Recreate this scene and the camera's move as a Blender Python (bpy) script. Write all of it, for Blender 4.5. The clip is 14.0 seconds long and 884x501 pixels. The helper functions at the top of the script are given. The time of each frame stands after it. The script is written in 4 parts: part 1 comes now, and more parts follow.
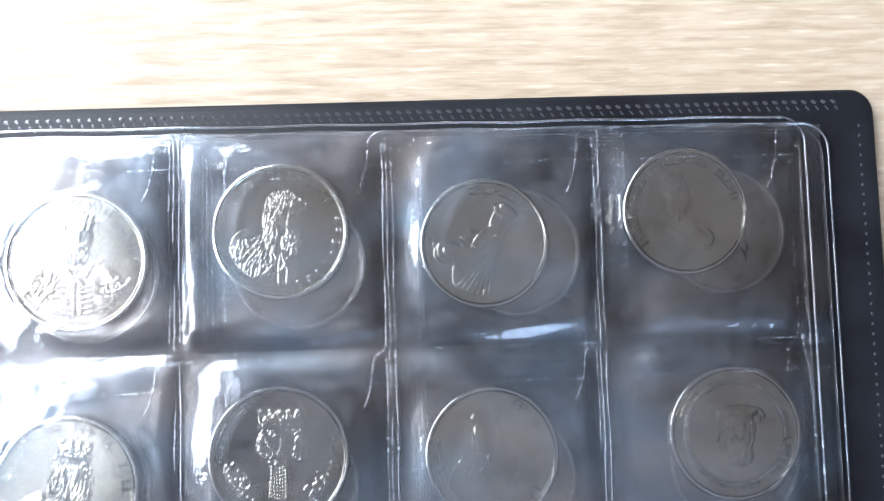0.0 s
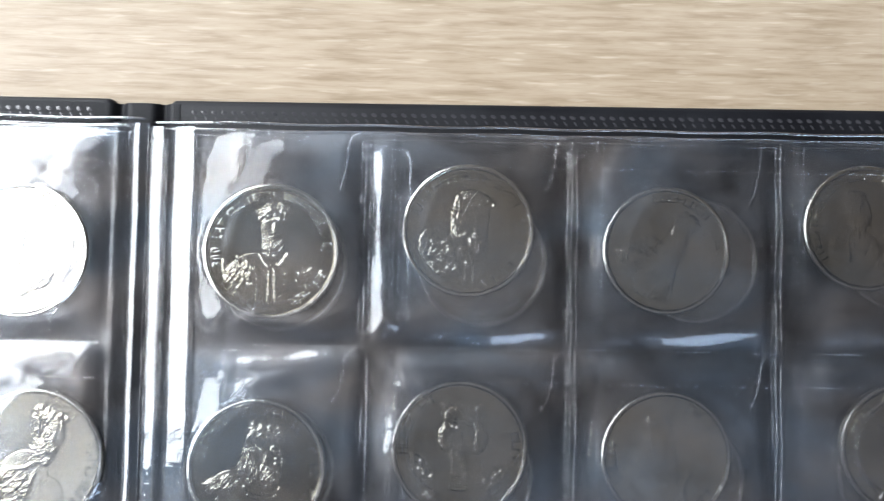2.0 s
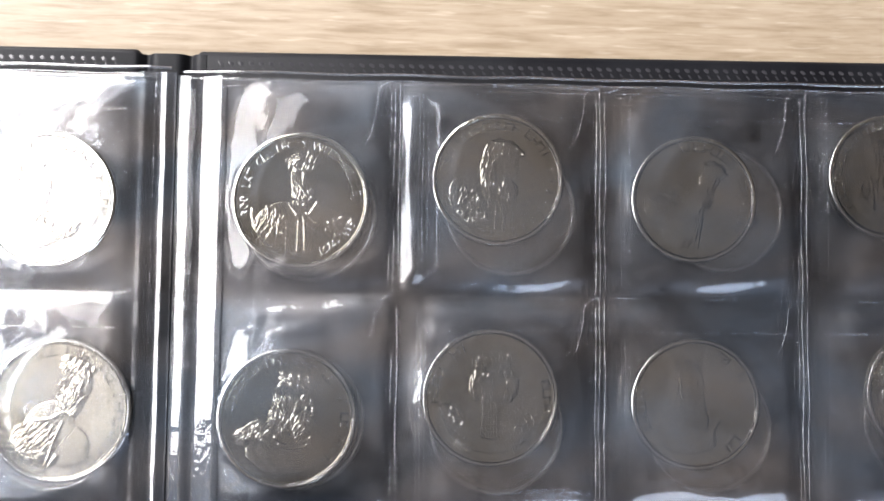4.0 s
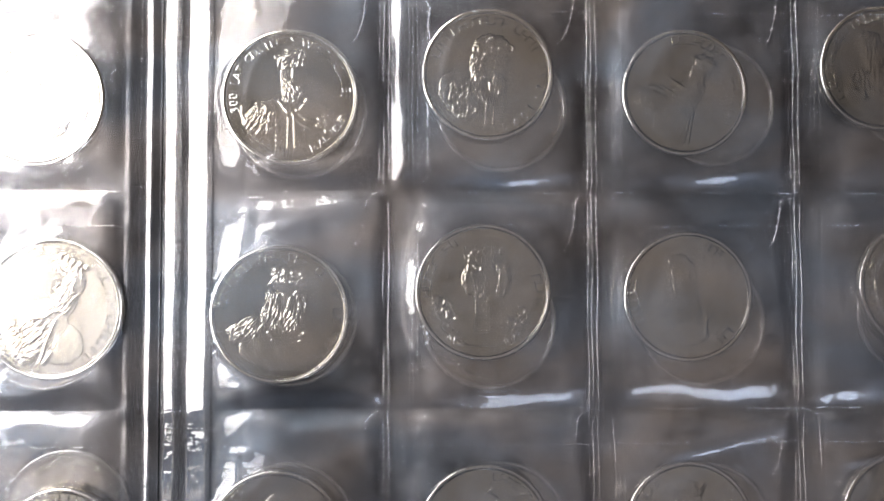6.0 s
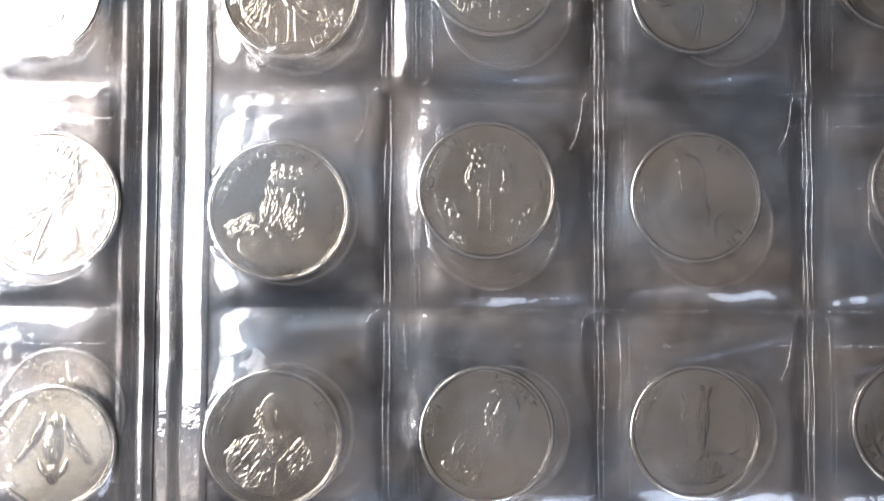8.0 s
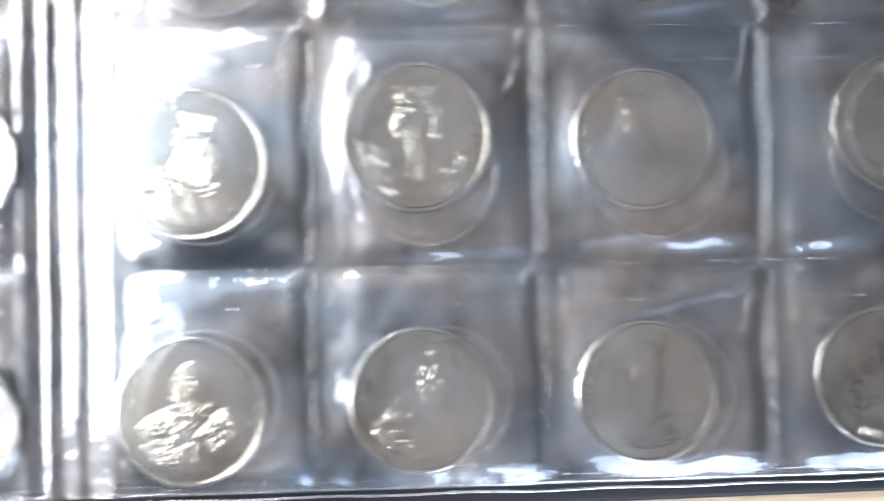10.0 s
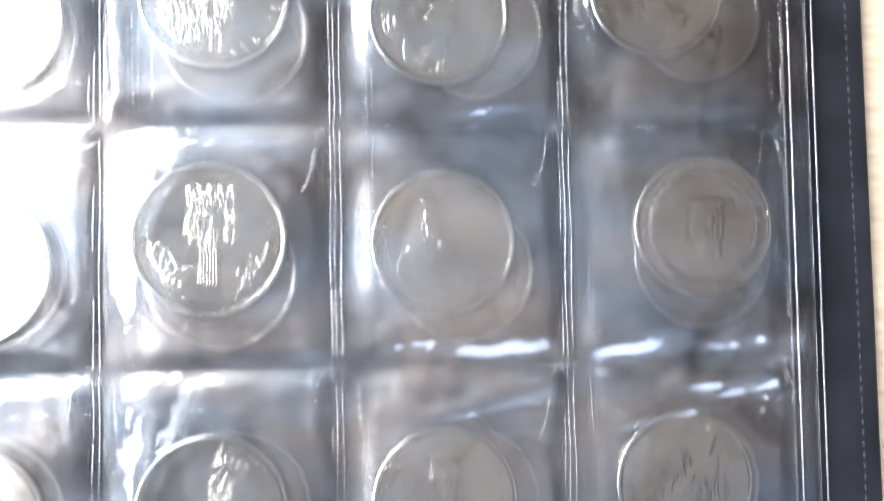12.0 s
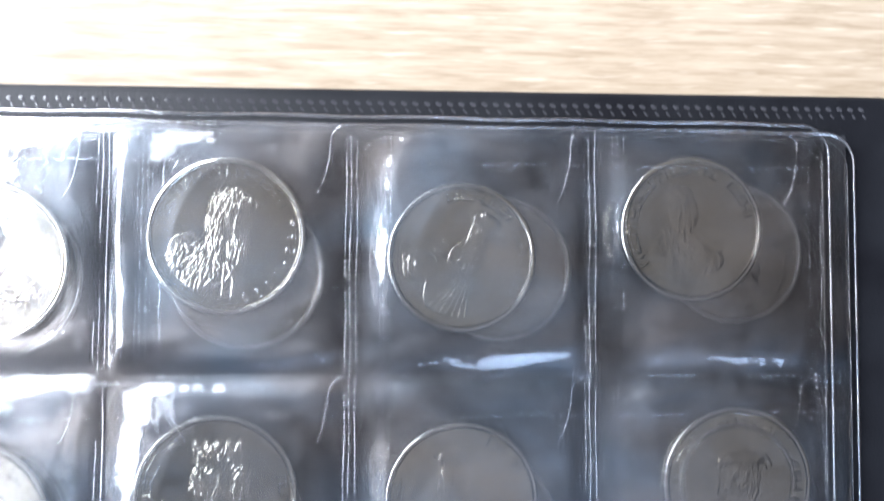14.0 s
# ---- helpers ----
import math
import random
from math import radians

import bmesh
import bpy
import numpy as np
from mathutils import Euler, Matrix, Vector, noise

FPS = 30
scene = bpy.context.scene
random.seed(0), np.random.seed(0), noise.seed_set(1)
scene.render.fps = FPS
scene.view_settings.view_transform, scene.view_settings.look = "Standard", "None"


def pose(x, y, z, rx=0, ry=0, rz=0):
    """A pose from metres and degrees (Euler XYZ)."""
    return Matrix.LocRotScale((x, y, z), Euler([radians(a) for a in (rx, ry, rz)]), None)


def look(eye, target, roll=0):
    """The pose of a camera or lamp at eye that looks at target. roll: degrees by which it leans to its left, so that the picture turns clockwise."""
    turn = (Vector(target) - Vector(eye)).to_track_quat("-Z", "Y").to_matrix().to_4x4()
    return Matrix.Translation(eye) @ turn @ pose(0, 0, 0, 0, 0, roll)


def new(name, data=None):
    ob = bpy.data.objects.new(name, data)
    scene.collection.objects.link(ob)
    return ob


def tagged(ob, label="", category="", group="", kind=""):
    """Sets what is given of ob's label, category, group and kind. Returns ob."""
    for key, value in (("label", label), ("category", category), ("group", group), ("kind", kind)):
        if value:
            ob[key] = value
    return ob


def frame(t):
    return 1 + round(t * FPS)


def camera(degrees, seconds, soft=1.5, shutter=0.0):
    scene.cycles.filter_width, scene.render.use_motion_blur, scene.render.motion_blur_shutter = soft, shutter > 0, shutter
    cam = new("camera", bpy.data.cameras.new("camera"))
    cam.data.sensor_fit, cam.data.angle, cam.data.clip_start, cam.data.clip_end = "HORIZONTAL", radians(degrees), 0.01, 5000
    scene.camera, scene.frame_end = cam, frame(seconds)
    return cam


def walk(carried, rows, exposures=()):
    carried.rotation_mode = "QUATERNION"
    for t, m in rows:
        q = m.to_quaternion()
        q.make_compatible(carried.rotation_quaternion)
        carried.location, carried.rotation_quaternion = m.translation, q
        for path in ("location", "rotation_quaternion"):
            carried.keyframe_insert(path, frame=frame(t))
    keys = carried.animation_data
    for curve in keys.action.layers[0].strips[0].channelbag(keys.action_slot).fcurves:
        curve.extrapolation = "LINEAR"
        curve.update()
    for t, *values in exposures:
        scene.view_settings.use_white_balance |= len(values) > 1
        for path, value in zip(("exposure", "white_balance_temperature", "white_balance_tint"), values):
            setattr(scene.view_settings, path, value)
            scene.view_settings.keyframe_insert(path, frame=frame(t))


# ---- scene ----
cam = camera(60.0, 14.0, soft=1.2, shutter=0.95)
# seconds, eye in metres, turns in degrees from looking straight down
PATH = [
    (0.0, 0.03054, 0.03376, 0.17907, 3.751, -2.190, -1.712),
    (0.5, 0.02478, 0.03289, 0.18231, 3.638, -2.863, -0.729),
    (1.0, 0.01736, 0.03785, 0.18167, 1.534, -2.700, -3.281),
    (1.5, 0.01304, 0.03390, 0.18388, 3.336, -1.823, -1.023),
    (2.0, -0.00654, 0.03801, 0.18244, 2.403, -0.761, 1.004),
    (4.5, -0.01696, 0.01986, 0.18117, 2.911, -2.217, 0.506),
    (5.0, -0.01551, 0.01568, 0.18020, 1.353, -2.253, 0.056),
    (5.5, -0.01322, 0.01125, 0.18309, 1.842, -2.008, -0.662),
    (6.0, -0.01469, 0.00356, 0.18064, 2.090, -1.924, -0.057),
    (6.5, -0.01638, 0.00377, 0.18057, 1.846, -2.052, -0.023),
    (7.0, -0.01644, -0.00232, 0.17986, 1.854, -2.119, -0.042),
    (7.5, -0.01575, -0.01141, 0.17800, 1.881, -2.062, 0.453),
    (9.8, -0.00723, -0.02756, 0.16590, 1.495, -1.555, -1.056),
    (10.0, -0.00071, -0.02502, 0.16373, 0.865, -2.154, -1.251),
    (10.5, 0.02010, -0.02648, 0.16189, 1.878, -2.832, -1.872),
    (11.0, 0.03630, -0.02531, 0.16113, 1.572, -2.990, -2.207),
    (11.5, 0.03719, -0.02131, 0.16295, 1.486, -3.977, -2.046),
    (12.0, 0.03473, -0.00858, 0.16332, 2.368, -4.429, -0.938),
    (12.5, 0.03468, 0.00664, 0.15991, 2.711, -3.628, -0.265),
    (13.0, 0.03438, 0.02105, 0.15822, 2.189, -3.863, -0.311),
    (13.5, 0.03278, 0.03170, 0.15841, 2.434, -3.692, 0.151),
    (14.0, 0.03367, 0.04072, 0.15718, 2.598, -3.637, 0.309),
]
EXPOSURES = [
    (0.0, 0.2, 6100, 13),
    (1.0, 0.03, 6200, 13),
    (1.5, -0.08, 6400, 12),
    (2.0, -0.48, 6550, 12),
    (4.5, -0.26, 7200, 19),
    (7.5, -0.04, 7500, 20),
    (10.0, 0.72, 6700, 14),
    (11.0, 0.92, 6650, 15),
    (12.5, 1.06, 6700, 15),
    (13.2, 0.78, 6450, 15),
    (14.0, 0.30, 6200, 15),
]
walk(cam, [(t, pose(x, y, z, a, b, c)) for t, x, y, z, a, b, c in PATH], EXPOSURES)

# ---- world, windows and light ----
# z = 0 is the table top; the window wall stands close to the table's side
WALL_W, WALL_E, WALL_S, WALL_N = -0.48, 3.6, -1.3, 2.6
FLOOR, CEIL = -0.74, 1.86
WIN_W = (-0.31, 1.05, 0.10, 1.19)      # y from, y to, z from, z to
WIN_S = (0.10, 1.25, 0.25, 1.60)       # x from, x to, z from, z to

world = bpy.data.worlds.new("sky")
scene.world = world
world.use_nodes = True
wn = world.node_tree.nodes
sky = wn.new("ShaderNodeTexSky")
sky.sky_type = "NISHITA"
sky.sun_disc = False
sky.sun_elevation, sky.sun_rotation = radians(38), radians(200)
wn["Background"].inputs["Strength"].default_value = 0.08
world.node_tree.links.new(sky.outputs[0], wn["Background"].inputs["Color"])


def window_light(name, m, width, height, watts, colour):
    data = bpy.data.lights.new(name, "AREA")
    data.shape, data.size, data.size_y, data.energy, data.color = "RECTANGLE", width, height, watts, colour
    ob = new(name, data)
    ob.matrix_world = m
    return ob


window_light("window_daylight_west", look((WALL_W - 0.10, (WIN_W[0] + WIN_W[1]) / 2, (WIN_W[2] + WIN_W[3]) / 2), (0.3, 0.05, 0.70)),
             WIN_W[1] - WIN_W[0] - 0.02, WIN_W[3] - WIN_W[2] - 0.02, 60.0, (0.89, 0.955, 1.0))
window_light("window_daylight_south", look(((WIN_S[0] + WIN_S[1]) / 2, WALL_S - 0.10, (WIN_S[2] + WIN_S[3]) / 2), (0.7, 0.3, 0.70)),
             WIN_S[1] - WIN_S[0] - 0.02, WIN_S[3] - WIN_S[2] - 0.02, 32.0, (0.60, 0.77, 1.0))


# ---- materials ----
def material(name):
    m = bpy.data.materials.new(name)
    m.use_nodes = True
    return m, m.node_tree.nodes, m.node_tree.links, m.node_tree.nodes["Principled BSDF"]


def coords(n, l, scale=(1, 1, 1), turn=0.0):
    c = n.new("ShaderNodeTexCoord")
    g = n.new("ShaderNodeMapping")
    g.inputs["Scale"].default_value = scale
    g.inputs["Rotation"].default_value = (0, 0, turn)
    l.new(c.outputs["Object"], g.inputs["Vector"])
    return g.outputs["Vector"]


def noise_tex(n, l, vec, scale, detail=4.0, rough=0.55, warp=0.0):
    t = n.new("ShaderNodeTexNoise")
    t.inputs["Scale"].default_value, t.inputs["Detail"].default_value = scale, detail
    t.inputs["Roughness"].default_value, t.inputs["Distortion"].default_value = rough, warp
    l.new(vec, t.inputs["Vector"])
    return t.outputs["Fac"]


def ramp(n, l, fac, stops):
    r = n.new("ShaderNodeValToRGB")
    e = r.color_ramp.elements
    while len(e) < len(stops):
        e.new(0.5)
    for k, (at, col) in zip(e, stops):
        k.position, k.color = at, (*col, 1)
    l.new(fac, r.inputs["Fac"])
    return r.outputs["Color"]


def bump(n, l, height, strength, distance):
    b = n.new("ShaderNodeBump")
    b.inputs["Strength"].default_value, b.inputs["Distance"].default_value = strength, distance
    l.new(height, b.inputs["Height"])
    return b.outputs["Normal"]


def grey(v):
    return (v, v, v)


def painted(name, colour, rough=0.7, grain=400.0):
    m, n, l, p = material(name)
    v = coords(n, l)
    f = noise_tex(n, l, v, 3.0, 5.0)
    l.new(ramp(n, l, f, [(0.3, tuple(c * 0.93 for c in colour)), (0.7, colour)]), p.inputs["Base Color"])
    p.inputs["Roughness"].default_value = rough
    l.new(bump(n, l, noise_tex(n, l, v, grain), 0.25, 0.001), p.inputs["Normal"])
    return m


def make_wood():
    m, n, l, p = material("light_oak_veneer")
    fine = noise_tex(n, l, coords(n, l, (55, 640, 55), 0.035), 1.0, 4.0, 0.62, 0.2)
    fleck = noise_tex(n, l, coords(n, l, (90, 850, 90), 0.045), 1.0, 2.0, 0.5, 0.15)
    broad = noise_tex(n, l, coords(n, l, (5, 45, 5), 0.03), 1.0, 3.0, 0.5, 0.6)
    a = ramp(n, l, fine, [(0.30, (0.32, 0.240, 0.162)), (0.50, (0.44, 0.346, 0.250)), (0.70, (0.50, 0.408, 0.306))])
    b = ramp(n, l, broad, [(0.25, (0.86, 0.84, 0.80)), (0.75, (1.0, 1.0, 1.0))])
    c = ramp(n, l, fleck, [(0.58, grey(0.0)), (0.74, (0.10, 0.098, 0.09))])
    mul = n.new("ShaderNodeMix")
    mul.data_type, mul.blend_type = "RGBA", "MULTIPLY"
    mul.inputs["Factor"].default_value = 1.0
    l.new(a, mul.inputs["A"]), l.new(b, mul.inputs["B"])
    add = n.new("ShaderNodeMix")
    add.data_type, add.blend_type = "RGBA", "ADD"
    add.inputs["Factor"].default_value = 1.0
    l.new(mul.outputs["Result"], add.inputs["A"]), l.new(c, add.inputs["B"])
    l.new(add.outputs["Result"], p.inputs["Base Color"])
    p.inputs["Roughness"].default_value = 0.42
    l.new(bump(n, l, fine, 0.25, 0.0003), p.inputs["Normal"])
    return m


def make_leatherette():
    m, n, l, p = material("black_leatherette")
    v = coords(n, l)
    cells = n.new("ShaderNodeTexVoronoi")
    cells.inputs["Scale"].default_value = 1500
    l.new(v, cells.inputs["Vector"])
    wear = noise_tex(n, l, v, 60.0, 4.0)
    l.new(ramp(n, l, wear, [(0.3, (0.007, 0.007, 0.009)), (0.75, (0.014, 0.015, 0.018))]), p.inputs["Base Color"])
    l.new(ramp(n, l, wear, [(0.2, grey(0.38)), (0.8, grey(0.55))]), p.inputs["Roughness"])
    p.inputs["Specular IOR Level"].default_value = 0.22
    l.new(bump(n, l, cells.outputs["Distance"], 0.14, 0.0002), p.inputs["Normal"])
    return m


def make_film(name, ior, rough, haze, broad=0.0, tint=(0.97, 0.975, 0.985)):
    """Clear soft vinyl: it lets the light through, mirrors a part of it sharply and a part softly, and is a little
    milky. Tinted, mottled room reflections are painted in.
    """
    m, n, l, p = material(name)
    n.remove(p)
    out = n["Material Output"]
    v = coords(n, l)
    clear, gloss, soft, milk = n.new("ShaderNodeBsdfTransparent"), n.new("ShaderNodeBsdfGlossy"), n.new("ShaderNodeBsdfGlossy"), n.new("ShaderNodeBsdfDiffuse")
    clear.inputs["Color"].default_value = (*tint, 1)
    gloss.inputs["Color"].default_value = (1, 1, 1, 1)
    scuff = noise_tex(n, l, v, 90.0, 5.0, 0.6)
    mix = n.new("ShaderNodeMath")
    mix.operation = "MULTIPLY_ADD"
    l.new(noise_tex(n, l, coords(n, l, (1, 2.2, 1), 1.25), 120.0, 3.0, 0.6, 1.2), mix.inputs[0])
    mix.inputs[1].default_value = 0.20
    ease = n.new("ShaderNodeMath")
    ease.operation = "MULTIPLY_ADD"
    l.new(noise_tex(n, l, v, 38.0, 4.0, 0.55, 0.8), ease.inputs[0])
    ease.inputs[1].default_value, ease.inputs[2].default_value = 0.92, -0.06
    l.new(ease.outputs[0], mix.inputs[2])
    cloud = mix.outputs[0]
    l.new(ramp(n, l, scuff, [(0.3, grey(rough * 0.6)), (0.8, grey(rough * 1.7))]), gloss.inputs["Roughness"])
    soft.inputs["Roughness"].default_value = 0.42
    # blue to brown tints painted in for reflections of the room
    hue = noise_tex(n, l, coords(n, l, (1, 1.7, 1), 0.5), 26.0, 3.0, 0.55, 0.5)
    l.new(ramp(n, l, hue, [(0.34, (0.60, 0.76, 1.0)), (0.52, (0.80, 0.82, 0.90)), (0.68, (0.94, 0.83, 0.78))]), milk.inputs["Color"])
    l.new(ramp(n, l, hue, [(0.34, (0.68, 0.84, 1.0)), (0.52, (0.86, 0.88, 0.94)), (0.68, (0.96, 0.87, 0.82))]), soft.inputs["Color"])
    streak = noise_tex(n, l, coords(n, l, (45, 700, 45), 0.02), 1.0, 3.0, 0.6)
    both = n.new("ShaderNodeMath")
    both.operation = "MULTIPLY_ADD"
    l.new(streak, both.inputs[0])
    both.inputs[1].default_value = 0.10
    l.new(noise_tex(n, l, v, 160.0, 3.0, 0.5, 0.4), both.inputs[2])
    normal = bump(n, l, both.outputs[0], 0.30, 0.0006)
    fres = n.new("ShaderNodeFresnel")
    fres.inputs["IOR"].default_value = ior
    for node in (gloss, fres, milk):
        l.new(normal, node.inputs["Normal"])
    a, b, c = n.new("ShaderNodeMixShader"), n.new("ShaderNodeMixShader"), n.new("ShaderNodeMixShader")
    # cloud mottles milk and soft sheen, imitating blurred reflections
    l.new(ramp(n, l, cloud, [(0.32, grey(haze * 0.3)), (0.68, grey(haze * 2.0))]), a.inputs["Fac"])
    l.new(clear.outputs[0], a.inputs[1]), l.new(milk.outputs[0], a.inputs[2])
    l.new(ramp(n, l, cloud, [(0.32, grey(broad * 0.3)), (0.68, grey(broad * 1.9))]), c.inputs["Fac"])
    l.new(a.outputs[0], c.inputs[1]), l.new(soft.outputs[0], c.inputs[2])
    l.new(fres.outputs[0], b.inputs["Fac"])
    l.new(c.outputs[0], b.inputs[1]), l.new(gloss.outputs[0], b.inputs[2])
    l.new(b.outputs[0], out.inputs["Surface"])
    return m


def make_metal(name, colour, rough, dirt=0.75):
    m, n, l, p = material(name)
    v = coords(n, l)
    patch = noise_tex(n, l, v, 120.0, 5.0, 0.6)
    hair = noise_tex(n, l, coords(n, l, (300, 5200, 300), 0.6), 1.0, 2.0)
    col = ramp(n, l, patch, [(0.25, tuple(c * dirt for c in colour)), (0.6, colour)])
    l.new(col, p.inputs["Base Color"])
    p.inputs["Metallic"].default_value = 1.0
    l.new(ramp(n, l, patch, [(0.2, grey(rough * 1.12)), (0.8, grey(rough * 0.92))]), p.inputs["Roughness"])
    l.new(bump(n, l, hair, 0.06, 0.0001), p.inputs["Normal"])
    return m


WOOD = make_wood()
LEATHER = make_leatherette()
THREAD = make_metal("glossy_black_thread", (0.05, 0.05, 0.056), 0.13)
THREAD.node_tree.nodes["Principled BSDF"].inputs["Metallic"].default_value = 0.0
THREAD.node_tree.nodes["Principled BSDF"].inputs["IOR"].default_value = 1.65
FILM = make_film("clear_vinyl_film", 1.60, 0.05, 0.015, 0.074)
STRIP = make_film("folded_vinyl_strip", 1.95, 0.05, 0.02, 0.05)
SHEET = make_film("clear_vinyl_sheet", 1.42, 0.12, 0.012, 0.022)
EDGE = make_film("welded_vinyl_edge", 1.5, 0.12, 0.045, 0.04)
NICKEL = make_metal("cupronickel", (0.645, 0.605, 0.50), 0.165, 0.90)
# paler than the coin metal: the glint of rims and rings is in the colour
RIM_METAL = make_metal("bright_glint_cupronickel", (0.88, 0.865, 0.81), 0.22, 0.95)
# darker, browner copy for lower coins: shade under the upper leaf is in its colour
NICKEL_SHADED = make_metal("shaded_cupronickel", (0.54, 0.49, 0.41), 0.19, 0.80)
SATIN = make_metal("satin_cupronickel", (0.69, 0.65, 0.545), 0.20, 0.92)
# smooth and paler than the field: the letters' glint is put into the colour
LETTER_METAL = make_metal("pale_glint_cupronickel", (0.86, 0.84, 0.77), 0.17, 0.95)
# unseen walls and ceiling, darkened so that coins and film mirror less light
PLASTER = painted("wall_paint", (0.125, 0.103, 0.098))
CEILING_PAINT = painted("ceiling_paint", (0.125, 0.106, 0.092))
FLOOR_WOOD = painted("floor_boards", (0.12, 0.08, 0.055), 0.5, 60.0)
FRAME_PAINT = painted("white_window_paint", (0.78, 0.78, 0.77), 0.35)


# ---- helpers ----
MM = 0.001


def part(name, bm, mat, parent=None, label="", smooth=True):
    """Links a bmesh as one mesh object, under a thing or a part."""
    data = bpy.data.meshes.new(name)
    bm.to_mesh(data)
    bm.free()
    return link(name, data, mat, parent, label, smooth)


def link(name, data, mat, parent=None, label="", smooth=True):
    if not data.materials:
        data.materials.append(mat)
    if smooth:
        data.polygons.foreach_set("use_smooth", [True] * len(data.polygons))
        data.update()
    ob = new(name, data)
    if parent is not None:
        ob.parent = parent
    if label:
        ob["label"] = label
    return ob


def add_box(bm, x0, x1, y0, y1, z0, z1, bevel=0.0):
    made = bmesh.ops.create_cube(bm, size=1.0)["verts"]
    for v in made:
        v.co = Vector(((x0 + x1) / 2 + v.co.x * (x1 - x0), (y0 + y1) / 2 + v.co.y * (y1 - y0), (z0 + z1) / 2 + v.co.z * (z1 - z0)))
    if bevel:
        edges = list({e for v in made for e in v.link_edges})
        bmesh.ops.bevel(bm, geom=edges, offset=bevel, segments=2, profile=0.5, affect="EDGES")


def box(name, dims, mat, parent=None, bevel=0.0, label=""):
    bm = bmesh.new()
    add_box(bm, *dims, bevel)
    return part(name, bm, mat, parent, label, smooth=False)


def rounded_outline(x0, x1, y0, y1, radii, steps=8):
    """Corner points of a rounded rectangle; radii: lower left, lower right, upper right, upper left."""
    pts = []
    corners = ((x0, y0, 180), (x1, y0, 270), (x1, y1, 0), (x0, y1, 90))
    for (cx, cy, a0), r in zip(corners, radii):
        sx, sy = (1 if cx == x0 else -1), (1 if cy == y0 else -1)
        for k in range(steps + 1):
            a = radians(a0 + 90 * k / steps)
            pts.append((cx + sx * r + r * math.cos(a), cy + sy * r + r * math.sin(a)))
    return pts


def slab(bm, outline, z0, z1, soft=0.0):
    """A plate of that outline with softened upper edges."""
    cx = sum(p[0] for p in outline) / len(outline)
    cy = sum(p[1] for p in outline) / len(outline)
    rings = [(0.0, z0), (0.0, z1 - soft), (soft * 0.3, z1 - soft * 0.3), (soft, z1)] if soft else [(0.0, z0), (0.0, z1)]
    loops = []
    for inset, z in rings:
        loop = []
        for x, y in outline:
            dx, dy = x - cx, y - cy
            loop.append(bm.verts.new((x - math.copysign(min(inset, abs(dx)), dx), y - math.copysign(min(inset, abs(dy)), dy), z)))
        loops.append(loop)
    k = len(outline)
    for a, b in zip(loops, loops[1:]):
        for i in range(k):
            bm.faces.new((a[i], a[(i + 1) % k], b[(i + 1) % k], b[i]))
    bm.faces.new(loops[-1])
    bm.faces.new(list(reversed(loops[0])))


def tube(bm, pts, r, sides=6, closed=False):
    """A thin round bead along points."""
    rings = []
    n = len(pts)
    for i, p in enumerate(pts):
        p = Vector(p)
        a = Vector(pts[(i - 1) % n] if closed or i else pts[0])
        b = Vector(pts[(i + 1) % n] if closed or i < n - 1 else pts[-1])
        d = (b - a).normalized()
        side = d.cross(Vector((0, 0, 1))).normalized()
        up = side.cross(d)
        rings.append([bm.verts.new(p + r * (math.cos(2 * math.pi * k / sides) * side + math.sin(2 * math.pi * k / sides) * up)) for k in range(sides)])
    pairs = list(zip(rings, rings[1:])) + ([(rings[-1], rings[0])] if closed else [])
    for a, b in pairs:
        for k in range(sides):
            bm.faces.new((a[k], a[(k + 1) % sides], b[(k + 1) % sides], b[k]))


# ---- the room ----
def wall_with_window(name, axis, at, out, lo, hi, win):
    """A wall across x (axis "x") or y, 0.2 m thick outwards, with a window opening through it."""
    a0, a1, z0, z1 = win
    bm = bmesh.new()
    w0, w1 = sorted((at, at + out * 0.2))
    for p0, p1, q0, q1 in ((lo, a0, FLOOR, CEIL), (a1, hi, FLOOR, CEIL), (a0, a1, FLOOR, z0), (a0, a1, z1, CEIL)):
        if axis == "x":
            add_box(bm, w0, w1, p0, p1, q0, q1)
        else:
            add_box(bm, p0, p1, w0, w1, q0, q1)
    return tagged(part(name, bm, PLASTER, smooth=False), "plain painted room wall with a window", "wall", kind="structure")


wall_with_window("wall_west", "x", WALL_W, -1, WALL_S, WALL_N, WIN_W)
wall_with_window("wall_south", "y", WALL_S, -1, WALL_W - 0.2, WALL_E, WIN_S)
tagged(box("wall_north", (WALL_W - 0.2, WALL_E, WALL_N, WALL_N + 0.2, FLOOR, CEIL), PLASTER), "plain painted room wall", "wall", kind="structure")
tagged(box("wall_east", (WALL_E, WALL_E + 0.2, WALL_S - 0.2, WALL_N + 0.2, FLOOR, CEIL), PLASTER), "plain painted room wall", "wall", kind="structure")
tagged(box("ceiling", (WALL_W - 0.2, WALL_E + 0.2, WALL_S - 0.2, WALL_N + 0.2, CEIL, CEIL + 0.2), CEILING_PAINT), "plain painted ceiling", "ceiling", kind="structure")
tagged(box("floor", (WALL_W - 0.2, WALL_E + 0.2, WALL_S - 0.2, WALL_N + 0.2, FLOOR - 0.2, FLOOR), FLOOR_WOOD), "brown wooden room floor", "floor", kind="structure")


